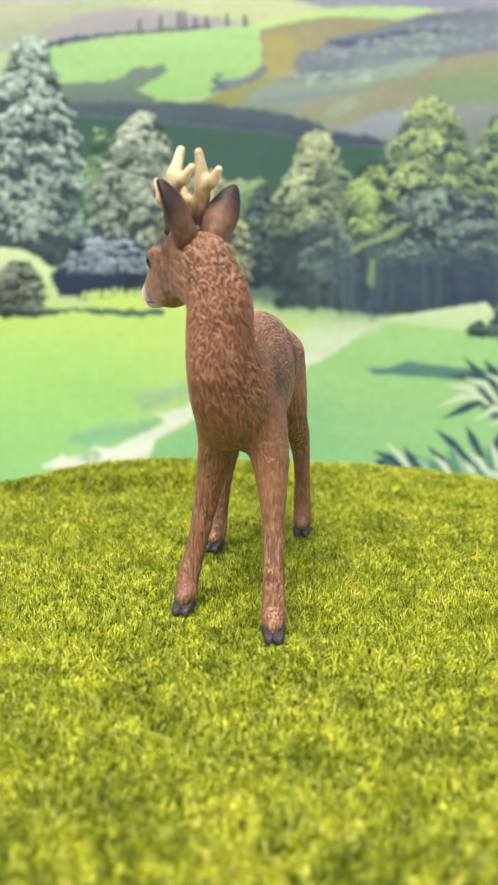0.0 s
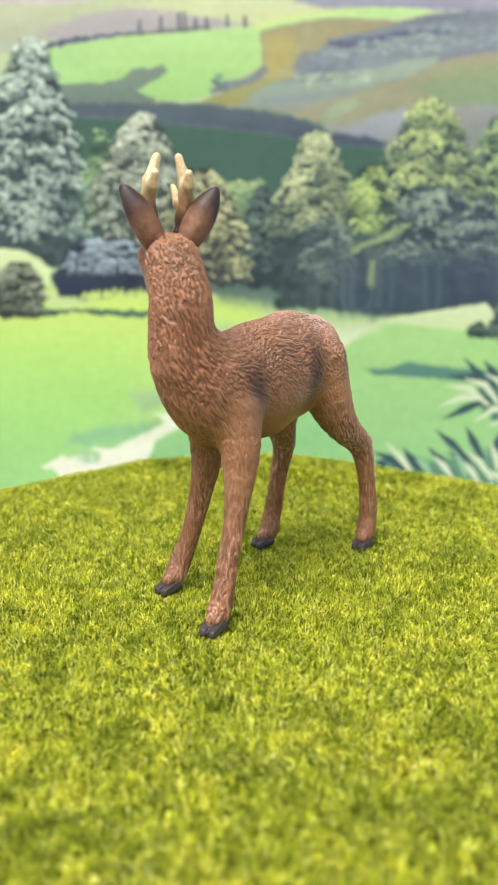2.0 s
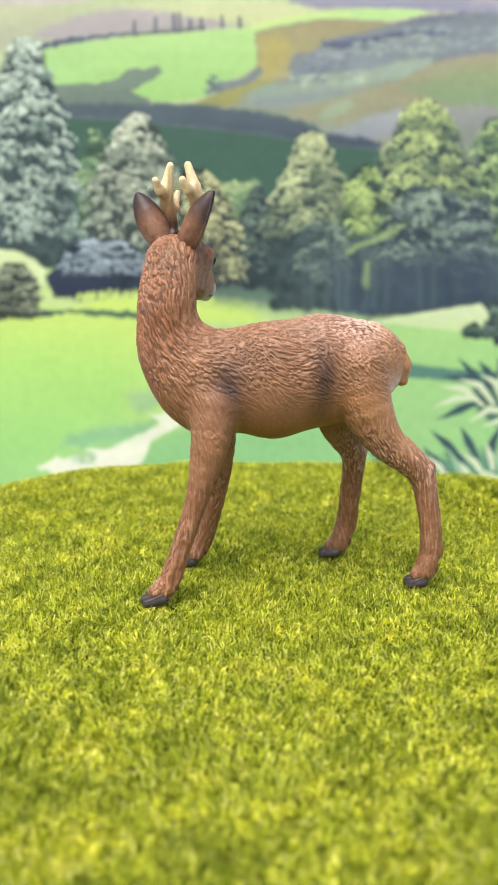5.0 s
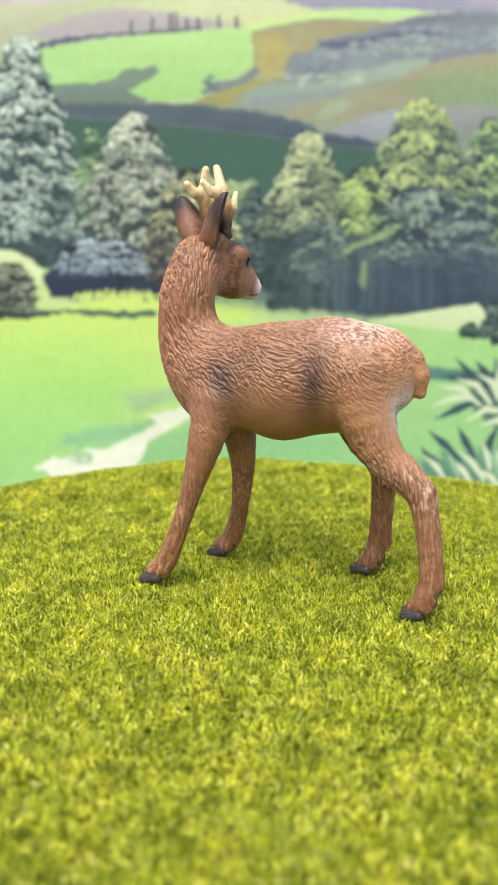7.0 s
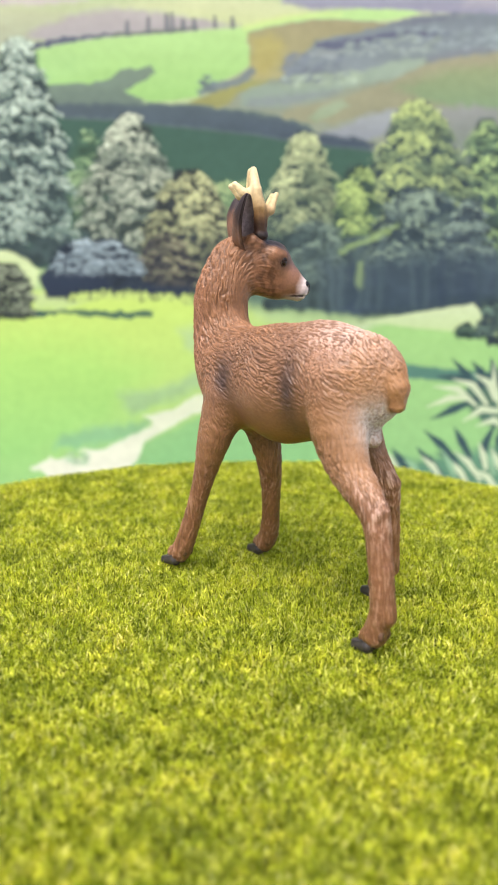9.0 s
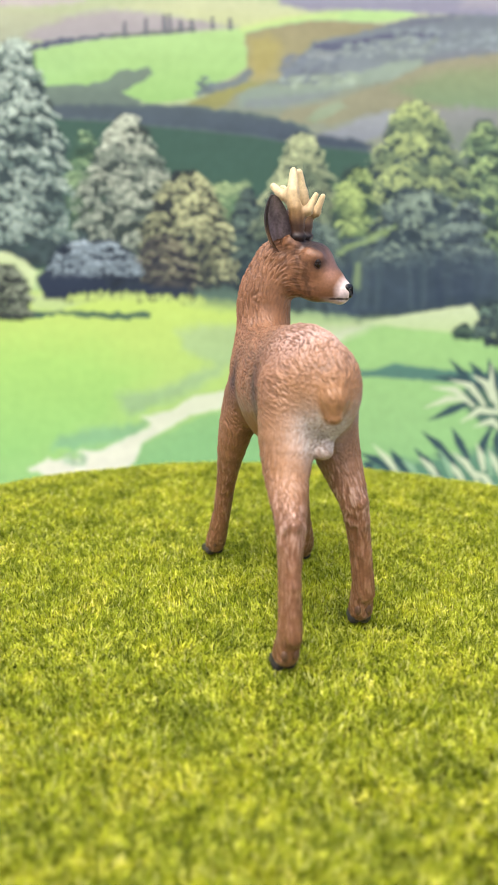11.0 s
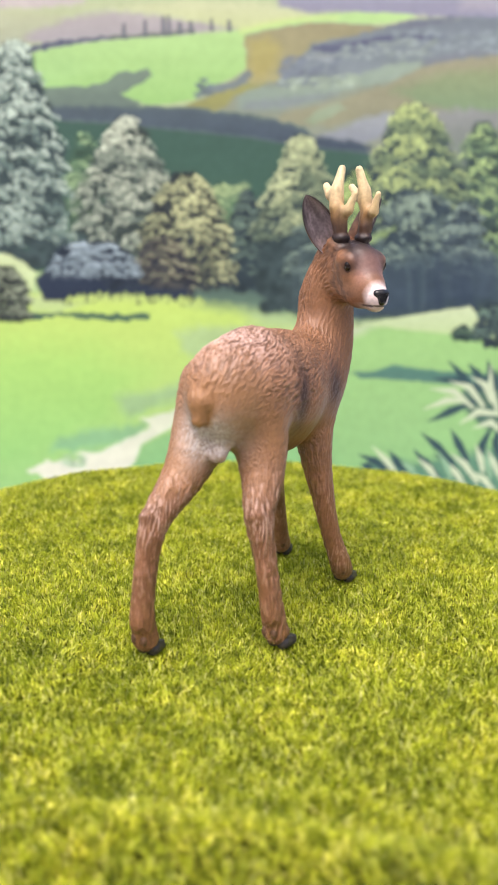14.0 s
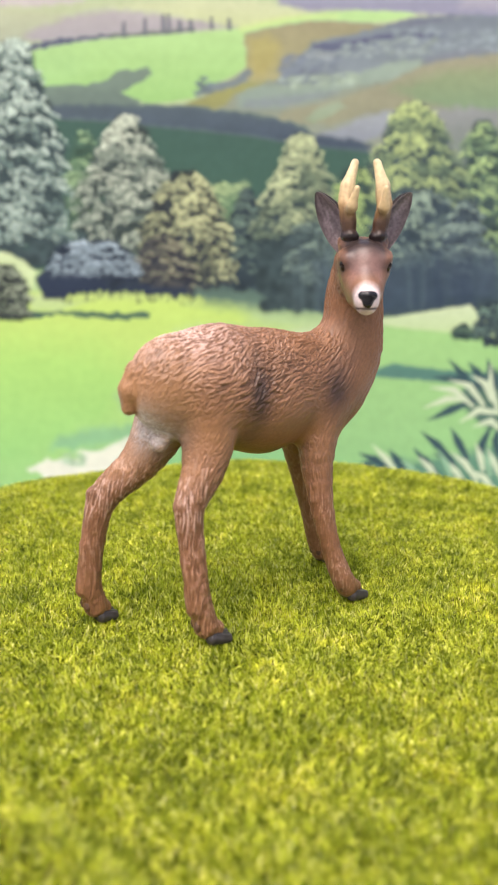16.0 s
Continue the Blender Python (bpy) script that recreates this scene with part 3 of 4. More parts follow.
def build_antler(s, parent):
    """A three-pointed antler: a burr, a bowed beam, a tine forwards and a tine backwards."""
    beam = [(0.006, 0.0155, 0.448, 0.0080), (0.006, 0.019, 0.468, 0.0082), (0.003, 0.0225, 0.490, 0.0082), (-0.001, 0.0205, 0.510, 0.0076), (-0.003, 0.0125, 0.536, 0.0046)]
    inner = 0.012 if s > 0 else 0.021        # the two front tines lean differently
    front = [(0.004, 0.021, 0.477, 0.0066), (0.019, 0.5 * (0.021 + inner), 0.486, 0.0058), (0.028, inner, 0.506, 0.0032)]
    rear = [(-0.001, 0.021, 0.499, 0.0068), (-0.016, 0.0205, 0.506, 0.0060), (-0.028, 0.019, 0.517, 0.0042)]
    burr = [head_at(0.006 + 0.0088 * math.cos(a), s * (0.0165 + 0.0088 * math.sin(a)), 0.4535 + 0.001 * math.cos(3 * a)) for a in np.linspace(0, 2 * math.pi, 10)[:-1]]

    def place(k):
        return [(*head_at(f, r * s, z), w) for f, r, z, w in k]
    runs = [place(beam), place(front), place(rear)]

    def field(p):
        d = chain(p, runs[0], 0.004)
        for r in runs[1:]:
            d = soft_min(d, chain(p, r, 0.004), 0.007)
        for b in burr:
            d = soft_min(d, np.linalg.norm(p - np.array(b, np.float32), axis=1) - 0.0013, 0.007)
        return d
    pts = np.array([k[:3] for r in runs for k in r])
    v, q = surface(field, pts.min(0) - 0.018, pts.max(0) + 0.014, 0.0026, 1)
    n = gradient(field, v)
    rough = streaks(v, np.tile(np.array([0, 0, 1.0], np.float32), (len(v), 1)), 0.003, 0.009)
    low = np.clip((0.515 - v[:, 2]) / 0.05, 0, 1)
    v2 = v + n * (rough * 0.0009 * (0.4 + 0.6 * low))[:, None]
    rel = v - HEAD_O
    hf, hr = rel @ HEAD_F, rel @ HEAD_R * s
    c = np.tile(lin(232, 214, 168), (len(v), 1))
    back = np.clip((0.022 - hf) / 0.02, 0, 1) * np.clip((hf + 0.024) / 0.02, 0, 1)
    c = blend(c, lin(150, 112, 62), np.clip((0.522 - v[:, 2]) / 0.04, 0, 1) * np.clip(back + 0.55, 0, 1) * 0.9)
    c = blend(c, lin(70, 48, 38), np.clip((0.490 - v[:, 2]) / 0.022, 0, 1) * np.clip(back + 0.6, 0, 1) * 0.95)
    c = blend(c, lin(44, 35, 34), np.clip((0.461 - v[:, 2]) / 0.006, 0, 1))
    c = np.clip(c * (1 + rough * 0.22)[:, None], 0, 0.9)
    part("antler", raw_mesh("antler", v2 * U, q, c), HORN, parent, "cream three-pointed antler, dark brown at its base")


def build_eye(s, parent):
    at = Vector(head_at(0.0360, 0.0242 * s, 0.4212)) * U
    bm = bmesh.new()
    turn = Vector(HEAD_R * s + HEAD_F * 0.62).to_track_quat("Z", "Y").to_matrix().to_4x4()
    bmesh.ops.create_uvsphere(bm, u_segments=20, v_segments=12, radius=0.0068 * U, matrix=Matrix.Translation(at) @ turn @ Matrix.Diagonal((0.72, 1.15, 0.85, 1)))
    me = bpy.data.meshes.new("eye")
    bm.to_mesh(me)
    me.shade_smooth()
    eye = part("eye", me, EYE, parent, "glossy black eye")
    lid = bmesh.new()
    ring = [at + turn.to_3x3() @ Vector((0.0053 * U * math.cos(a), 0.0077 * U * math.sin(a), 0.0012 * U)) for a in np.linspace(0, 2 * math.pi, 25)[:-1]]
    for i, a in enumerate(ring):
        bmesh.ops.create_icosphere(lid, subdivisions=1, radius=0.0015 * U, matrix=Matrix.Translation(a))
    me = bpy.data.meshes.new("eyelid")
    lid.to_mesh(me)
    me.shade_smooth()
    part("eyelid", me, LID, eye)


def build_nose(parent):
    """A black nose pad: broad above, narrowing to the lip, with two nostrils."""
    def field(p):
        d = None
        for s in (-1, 1):
            c = cone(p, head_at(0.0715, 0.0060 * s, 0.3885), head_at(0.0735, 0.002 * s, 0.3795), 0.0050, 0.0034)
            d = c if d is None else soft_min(d, c, 0.004)
        d = soft_min(d, cone(p, head_at(0.0735, 0, 0.3890), head_at(0.0745, 0, 0.3800), 0.0050, 0.0036), 0.004)
        for s in (-1, 1):
            d = -soft_min(-d, np.linalg.norm(p - np.array(head_at(0.0785, 0.0064 * s, 0.3870), np.float32), axis=1) - 0.0022, 0.0012)
        return d
    c = np.array(head_at(0.072, 0, 0.385))
    v, q = surface(field, c - 0.024, c + 0.024, 0.002, 1)
    part("nose", raw_mesh("nose", v * U, q), BLACK, parent, "glossy black nose")


# ---- the printed landscape behind ----
class Sheet:
    """A canvas on which the landscape is laid in with strokes; its grid becomes the colours of the printed sheet."""
    x0, y0, x1, y1, step = -70, -70, 970, 950, 1.7

    def __init__(self):
        self.w, self.h = int((self.x1 - self.x0) / self.step), int((self.y1 - self.y0) / self.step)
        gx, gy = np.meshgrid(self.x0 + self.step * np.arange(self.w), self.y0 + self.step * np.arange(self.h), indexing="xy")
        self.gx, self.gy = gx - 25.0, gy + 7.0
        self.c = np.zeros((self.h, self.w, 3))
        self.rng = np.random.default_rng(21)
        p = np.stack([gx.ravel(), gy.ravel(), gx.ravel() * 0], 1)
        self.n1 = (value_noise(p / 26 + 2) - 0.5).reshape(gx.shape)
        self.n2 = (value_noise(p / 9 + 31) - 0.5).reshape(gx.shape)
        self.n3 = (value_noise(p / np.array([70, 16, 1]) + 13) - 0.5).reshape(gx.shape)
        self.n4 = (value_noise(p / 12 + 57) - 0.5).reshape(gx.shape)

    def window(self, pts, margin):
        """The part of the canvas round some points."""
        xs, ys = [p[0] for p in pts], [p[1] for p in pts]
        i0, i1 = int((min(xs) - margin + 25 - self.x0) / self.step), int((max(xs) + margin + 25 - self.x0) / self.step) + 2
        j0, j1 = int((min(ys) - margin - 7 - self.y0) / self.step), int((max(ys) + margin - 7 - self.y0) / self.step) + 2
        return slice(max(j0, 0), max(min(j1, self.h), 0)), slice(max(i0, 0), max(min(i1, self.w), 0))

    def fill(self, outline, colour, colour2=None, soft=3.0, ragged=3.0, mottle=0.04, across=False, amount=1.0):
        """A field: its outline, a colour at its head and one at its foot (or side to side), a soft or ragged edge."""
        w = self.window(outline, soft + ragged * 3 + 6)
        gx, gy, n1, n2 = self.gx[w], self.gy[w], self.n1[w], self.n2[w]
        x, y = gx + n1 * ragged * 2 + n2 * ragged, gy + self.n4[w] * ragged * 1.5 - n2 * ragged
        inside = np.zeros(x.shape, bool)
        near = np.full(x.shape, 1e9)
        for (ax, ay), (bx, by) in zip(outline, outline[1:] + outline[:1]):
            if ay != by:
                inside ^= ((ay > y) != (by > y)) & (x < (bx - ax) * (y - ay) / (by - ay) + ax)
            t = np.clip(((x - ax) * (bx - ax) + (y - ay) * (by - ay)) / ((bx - ax) ** 2 + (by - ay) ** 2 + 1e-9), 0, 1)
            near = np.minimum(near, np.hypot(x - ax - t * (bx - ax), y - ay - t * (by - ay)))
        a = (np.clip(0.5 + np.where(inside, near, -near) / (2 * soft), 0, 1) * amount)[..., None]
        vals, g = [q[0 if across else 1] for q in outline], gx if across else gy
        t = np.clip((g - min(vals)) / (max(vals) - min(vals)), 0, 1)[..., None]
        col = lin(*colour) * (1 - t) + lin(*(colour2 or colour)) * t
        col = col * (1 + (self.n3[w] + n1 * 0.6)[..., None] * 2 * mottle)
        self.c[w] = self.c[w] * (1 - a) + col * a

    def stroke(self, pts, width, colour, soft=3.0, ragged=3.0, amount=1.0):
        w = self.window(pts, max(width) + soft + ragged * 2 + 4)
        x, y = self.gx[w] + self.n1[w] * ragged * 2, self.gy[w] + self.n2[w] * ragged * 2
        near = np.full(x.shape, 1e9)
        for (ax, ay, aw), (bx, by, bw) in zip([(*p, w) for p, w in zip(pts, width)], [(*p, w) for p, w in zip(pts[1:], width[1:])]):
            t = np.clip(((x - ax) * (bx - ax) + (y - ay) * (by - ay)) / ((bx - ax) ** 2 + (by - ay) ** 2 + 1e-9), 0, 1)
            near = np.minimum(near, np.hypot(x - ax - t * (bx - ax), y - ay - t * (by - ay)) - (aw + t * (bw - aw)) / 2)
        a = (np.clip(0.5 - near / (2 * soft), 0, 1) * amount)[..., None]
        self.c[w] = self.c[w] * (1 - a) + lin(*colour) * a

    def leaf(self, pts, width, colour):
        """A pointed leaf through three points."""
        self.stroke(pts, (width * 0.55, width, 1.5), colour, 1.8, 0.8)

    def dab(self, x, y, rx, ry, turn, colour, amount=0.85):
        m = max(rx, ry) * 1.5 + 2
        w = self.window([(x, y)], m)
        dx, dy = self.gx[w] - x, self.gy[w] - y
        u, v = dx * math.cos(turn) + dy * math.sin(turn), -dx * math.sin(turn) + dy * math.cos(turn)
        a = (np.clip(1.5 - np.hypot(u / rx, v / ry), 0, 1) ** 1.3 * amount)[..., None]
        self.c[w] = self.c[w] * (1 - a) + colour * a

    def dabs(self, box, count, size, colour, amount=0.6, tilt=0.0, slope=0.0):
        """Loose dabs over a slanting strip, each a little lighter or darker than its neighbours."""
        r, (xa, ya, xb, yb) = self.rng, box
        for _ in range(count):
            x = r.uniform(xa, xb)
            y = r.uniform(ya, yb) + slope * (x - xa)
            self.dab(x, y, size * r.uniform(0.6, 1.5), size * r.uniform(0.4, 0.8), tilt + r.uniform(-0.4, 0.4), lin(*colour) * r.uniform(0.75, 1.25), amount)

    def tree(self, x, top, width, bottom, dark, mid, light, count=420, size=7.0, taper=0.75, lit_to=0.85, droop=0.5, sun=-0.3, gap=0.5):
        """A crown of drooping clumps over a dark ground: each clump is lit along its upper edge and dark below;
        some hollows of the crown stay dark."""
        r, height = self.rng, bottom - top
        d, m, l = lin(*dark) * 0.78, lin(*mid) * 0.92, lin(*light) * 1.15
        holes = r.uniform(0, 40, 2)

        def spread(t):
            return width / 2 * min(1.0, (t + 0.03) * 1.9) ** taper
        for _ in range(int(count * 0.9)):
            t = r.random()
            self.dab(x + r.uniform(-0.92, 0.92) * spread(t), top + (0.03 + 0.97 * t) * height, size * r.uniform(0.8, 1.7), size * r.uniform(0.6, 1.3), r.uniform(0, 3), d * r.uniform(0.6, 1.3), 0.9)
        clumps = sorted((r.random() ** 0.9 * lit_to, r.uniform(-1, 1)) for _ in range(int(count / 4.2)))
        for t, e in clumps:
            cx, cy, rad = x + e * spread(t), top + t * height, size * r.uniform(0.9, 1.9)
            hole = float(value_noise(np.array([[cx / 24 + holes[0], cy / 17 + holes[1], 0.5]]))[0])
            glow = np.clip(1.25 - 0.75 * t / lit_to + sun * e * 0.8, 0.15, 1.3) * r.uniform(0.7, 1.4) * np.clip((hole - gap + 0.22) / 0.26, 0.1, 1)
            self.dab(cx - rad * 0.2, cy + rad * 0.75, rad * 1.1, rad * 0.55, droop * e, d * r.uniform(0.6, 1.0), 0.3)
            for k in range(15):
                s = r.uniform(-1, 1)
                lift = r.random()
                px, py = cx + s * rad * 1.3 + r.normal(0, 1.2), cy + r.normal(0, 1.6) + droop * abs(s + e * 0.6) * rad * 0.6 - (1 - s * s) * rad * 0.35 + lift * rad * 0.7
                up = min(1.0, max(0.0, (1.05 - 1.15 * lift) * glow))
                col = (d * 0.35 + m * 0.65) * (1 - up) + l * up
                self.dab(px, py, size * r.uniform(0.2, 0.48), size * r.uniform(0.14, 0.32), droop * (s + e) * 0.9 + r.uniform(-0.9, 0.9), col * r.uniform(0.75, 1.25), 0.8)


def paint_far_hills(s):
    s.fill([(-150, -90), (1050, -90), (1050, 990), (-150, 990)], (206, 210, 168), (160, 210, 120), 2, 0)
    s.fill([(-150, -90), (200, -90), (150, 6), (60, 14), (-150, 16)], (226, 200, 208), (214, 200, 196), 5, 3)
    s.fill([(60, 48), (130, 30), (200, 18), (280, 24), (360, 34), (430, 44), (350, 60), (200, 74), (90, 84), (30, 66)], (194, 184, 182), (182, 174, 176), 7, 4, 0.04)
    s.fill([(-150, 18), (40, 20), (120, 30), (50, 62), (20, 96), (-150, 100)], (206, 208, 168), (184, 190, 164), 8, 4, 0.04)
    s.fill([(200, 14), (330, -2), (480, 4), (560, 22), (470, 44), (400, 46), (300, 26)], (220, 222, 176), (218, 224, 164), 6, 3, 0.03)
    s.fill([(470, -90), (1050, -90), (1050, 44), (740, 24), (640, 18), (560, 20), (500, 8)], (178, 170, 186), (160, 158, 180), 5, 3, 0.03)
    s.fill([(820, -90), (1050, -90), (1050, 20), (820, 14)], (198, 188, 196), (180, 174, 188), 10, 4, 0.03)
    # bright rolling field and the strip that runs on from it
    s.fill([(24, 100), (60, 94), (110, 82), (180, 71), (260, 65), (340, 59), (400, 55), (440, 48), (500, 34), (560, 24), (640, 18), (730, 21), (742, 26), (690, 38), (640, 40), (560, 38), (500, 46), (446, 60), (432, 74), (440, 96), (438, 120), (420, 134), (376, 154), (345, 176), (300, 183), (262, 185), (235, 176), (200, 172), (60, 172)], (198, 234, 152), (166, 212, 124), 2, 1, 0.03)
    s.fill([(30, 100), (120, 84), (160, 120), (120, 152), (40, 158)], (182, 222, 142), (176, 220, 140), 18, 4, 0.03, amount=0.7)
    s.stroke([(430, 52), (520, 32), (600, 28)], (10, 9, 4), (226, 240, 150), 5, 2, 0.7)
    s.stroke([(24, 97), (40, 91), (66, 86), (110, 76), (160, 70), (206, 65)], (4, 9, 12, 10, 7, 6), (100, 106, 126), 2.5, 3)
    s.stroke([(200, 66), (270, 61), (345, 54)], (7, 6, 5), (118, 128, 118), 2.5, 2)
    for x, a, b, w in ((223, 42, 63, 8), (261, 38, 62, 8), (293, 30, 58, 9), (303, 28, 57, 7), (322, 40, 56, 9), (342, 38, 54, 8), (377, 32, 50, 8), (408, 36, 50, 8)):
        s.stroke([(x, a), (x, b)], (w * 0.7, w), (116, 118, 128), 2.2, 2, 0.9)
    # ochre field, woods and slopes of the far side
    s.fill([(436, 62), (480, 50), (560, 37), (650, 39), (694, 48), (1050, 20), (1050, 320), (640, 280), (330, 200), (345, 180), (420, 136), (442, 122)], (150, 156, 138), (158, 164, 142), 3, 2, 0.06)
    s.fill([(434, 66), (480, 50), (560, 38), (640, 40), (692, 48), (684, 60), (600, 68), (555, 76), (540, 96), (520, 110), (494, 142), (452, 150), (440, 140), (440, 96)], (172, 162, 124), (178, 172, 122), 3, 3, 0.06)
    s.fill([(440, 70), (474, 62), (500, 84), (492, 106), (470, 138), (446, 136), (444, 96)], (190, 178, 104), (184, 170, 98), 9, 5, 0.05, amount=0.8)
    s.fill([(492, 146), (520, 108), (545, 94), (556, 74), (600, 68), (690, 46), (740, 34), (800, 28), (1050, 22), (1050, 88), (850, 96), (750, 112), (700, 116), (650, 132), (610, 142), (560, 152)], (134, 142, 152), (146, 156, 160), 4, 4, 0.06)
    s.stroke([(690, 48), (740, 38), (812, 28)], (6, 14, 6), (122, 126, 142), 4, 4, 0.9)
    s.fill([(552, 78), (620, 72), (700, 60), (770, 58), (800, 66), (690, 72), (640, 86), (600, 96), (556, 88)], (106, 110, 136), (112, 118, 140), 3, 4, 0.06)
    s.stroke([(760, 108), (830, 94), (1000, 78)], (12, 12, 10), (138, 140, 152), 4, 3, 0.8)
    s.dabs((700, 52, 1000, 90), 90, 8, (158, 170, 172), 0.5, -0.15)
    s.dabs((600, 78, 780, 108), 60, 7, (162, 174, 168), 0.6, -0.2, -0.08)
    s.dabs((500, 100, 610, 150), 70, 8, (126, 134, 148), 0.55, -0.5)
    s.dabs((540, 90, 600, 106), 22, 7, (156, 164, 164), 0.6, 0.0)
    s.fill([(430, 152), (500, 150), (560, 152), (616, 140), (690, 112), (746, 104), (752, 122), (690, 142), (620, 158), (560, 178), (480, 196), (420, 192)], (166, 182, 162), (150, 166, 152), 5, 4, 0.05)
    s.dabs((500, 142, 640, 160), 40, 8, (176, 192, 168), 0.6, -0.2, -0.1)
    s.stroke([(440, 188), (520, 178), (600, 164)], (14, 16, 6), (144, 150, 156), 6, 4, 0.7)
    s.fill([(752, 116), (850, 98), (1050, 80), (1050, 230), (840, 226), (780, 200), (700, 196), (640, 206), (600, 222), (540, 222), (490, 216), (504, 198), (600, 178), (690, 146)], (170, 164, 134), (160, 158, 128), 4, 3, 0.06)
    s.fill([(700, 158), (780, 130), (860, 118), (1050, 108), (1050, 200), (840, 206), (760, 186)], (158, 166, 122), (138, 166, 126), 12, 5, 0.04)
    s.fill([(540, 212), (572, 190), (604, 180), (614, 190), (590, 206), (556, 222)], (166, 180, 150), (156, 172, 138), 4, 3, 0.06)
    s.fill([(548, 242), (600, 230), (648, 206), (700, 196), (680, 240), (640, 254), (590, 252)], (172, 176, 178), (152, 156, 166), 5, 3, 0.05)
    s.fill([(770, 198), (820, 190), (1000, 200), (1000, 330), (780, 300)], (160, 160, 158), (110, 130, 112), 7, 4, 0.05)
    # ochre spur with its shrubs
    s.fill([(324, 194), (345, 178), (392, 160), (444, 146), (470, 148), (420, 168), (400, 190), (350, 202)], (168, 166, 96), (160, 158, 100), 4, 3, 0.06)
    s.stroke([(350, 168), (376, 156), (420, 148), (444, 132)], (10, 16, 10, 14), (128, 138, 146), 4, 4, 0.9)
    s.dabs((350, 140, 376, 166), 14, 7, (120, 134, 142), 0.7)
    # dark slope, hedge and the deep green field
    s.fill([(40, 156), (155, 153), (196, 142), (214, 127), (240, 126), (262, 122), (272, 132), (256, 146), (214, 166), (236, 176), (262, 187), (345, 190), (440, 200), (540, 222), (560, 244), (640, 254), (660, 270), (640, 300), (-150, 300), (-150, 150)], (132, 150, 132), (92, 108, 112), 2.5, 3, 0.06)
    s.fill([(-150, 184), (120, 188), (262, 190), (345, 192), (440, 204), (520, 220), (552, 238), (640, 250), (670, 262), (650, 268), (520, 256), (440, 242), (300, 228), (200, 218), (90, 212), (-150, 212)], (94, 108, 116), (74, 86, 104), 5, 3, 0.07)
    s.fill([(-150, 214), (90, 213), (200, 219), (300, 229), (440, 243), (520, 257), (660, 272), (660, 480), (-150, 480)], (72, 104, 92), (70, 106, 88), 2.5, 1, 0.03)


def paint_meadow(s):
    s.fill([(-150, 520), (200, 520), (340, 524), (440, 530), (1050, 545), (1050, 990), (-150, 990)], (208, 232, 108), (136, 196, 134), 6, 2, 0.03)
    s.fill([(-150, 600), (160, 610), (260, 660), (200, 760), (60, 830), (-150, 870)], (184, 226, 110), (144, 204, 122), 40, 8, 0.03)
    s.fill([(310, 590), (350, 580), (430, 578), (480, 600), (410, 650), (340, 700), (280, 716), (226, 738), (204, 700), (292, 690), (340, 664), (380, 650), (320, 622)], (186, 212, 142), (160, 196, 138), 9, 6, 0.05)
    s.fill([(176, 758), (262, 748), (240, 778), (150, 796), (96, 796), (104, 776)], (146, 192, 134), (140, 194, 140), 8, 6, 0.05)
    s.fill([(226, 836), (250, 790), (300, 768), (340, 746), (410, 722), (480, 680), (520, 656), (590, 610), (640, 580), (720, 560), (800, 555), (1050, 560), (1050, 990), (200, 990)], (168, 212, 128), (132, 186, 126), 4, 3, 0.03)
    s.fill([(230, 830), (260, 792), (330, 756), (420, 730), (560, 720), (600, 860), (230, 880)], (140, 196, 126), (140, 196, 130), 25, 6, 0.03, amount=0.8)
    # the path: broken and bright at its foot, pale farther off
    s.fill([(48, 830), (92, 813), (128, 814), (146, 822), (150, 806), (134, 800), (182, 796), (240, 768), (262, 756), (246, 742), (302, 726), (344, 706), (410, 690), (500, 636), (560, 606), (640, 580), (610, 600), (560, 636), (510, 664), (430, 714), (332, 741), (290, 766), (252, 787), (226, 834), (150, 848), (92, 852)], (212, 224, 178), (238, 236, 216), 3, 4, 0.04)
    s.fill([(480, 600), (540, 580), (640, 572), (700, 566), (600, 606), (540, 640), (500, 660)], (206, 214, 180), (222, 232, 190), 9, 4, 0.04, amount=0.8)
    s.dabs((110, 806, 150, 824), 10, 7, (168, 196, 160), 0.8)
    # shade below the woods, running out softly into the grass
    s.fill([(300, 490), (460, 490), (700, 520), (860, 520), (850, 542), (760, 556), (660, 566), (560, 566), (470, 556), (400, 546), (330, 536)], (74, 92, 92), (120, 150, 124), 14, 4, 0.05)
    s.fill([(430, 548), (560, 560), (660, 566), (600, 584), (500, 588), (440, 572)], (166, 192, 148), (182, 206, 156), 14, 4, 0.04, amount=0.7)
    # grass tips along the shaded bank
    s.stroke([(-150, 556), (60, 560), (112, 555)], (12, 11, 5), (62, 94, 88), 2.5, 3)
    s.stroke([(104, 554), (160, 560), (210, 562), (262, 560)], (5, 11, 14, 8), (80, 112, 92), 2.5, 3)
    s.fill([(622, 660), (662, 658), (700, 646), (740, 654), (800, 660), (900, 668), (900, 690), (800, 682), (700, 672), (640, 670)], (92, 138, 122), (86, 128, 116), 3, 2, 0.05)


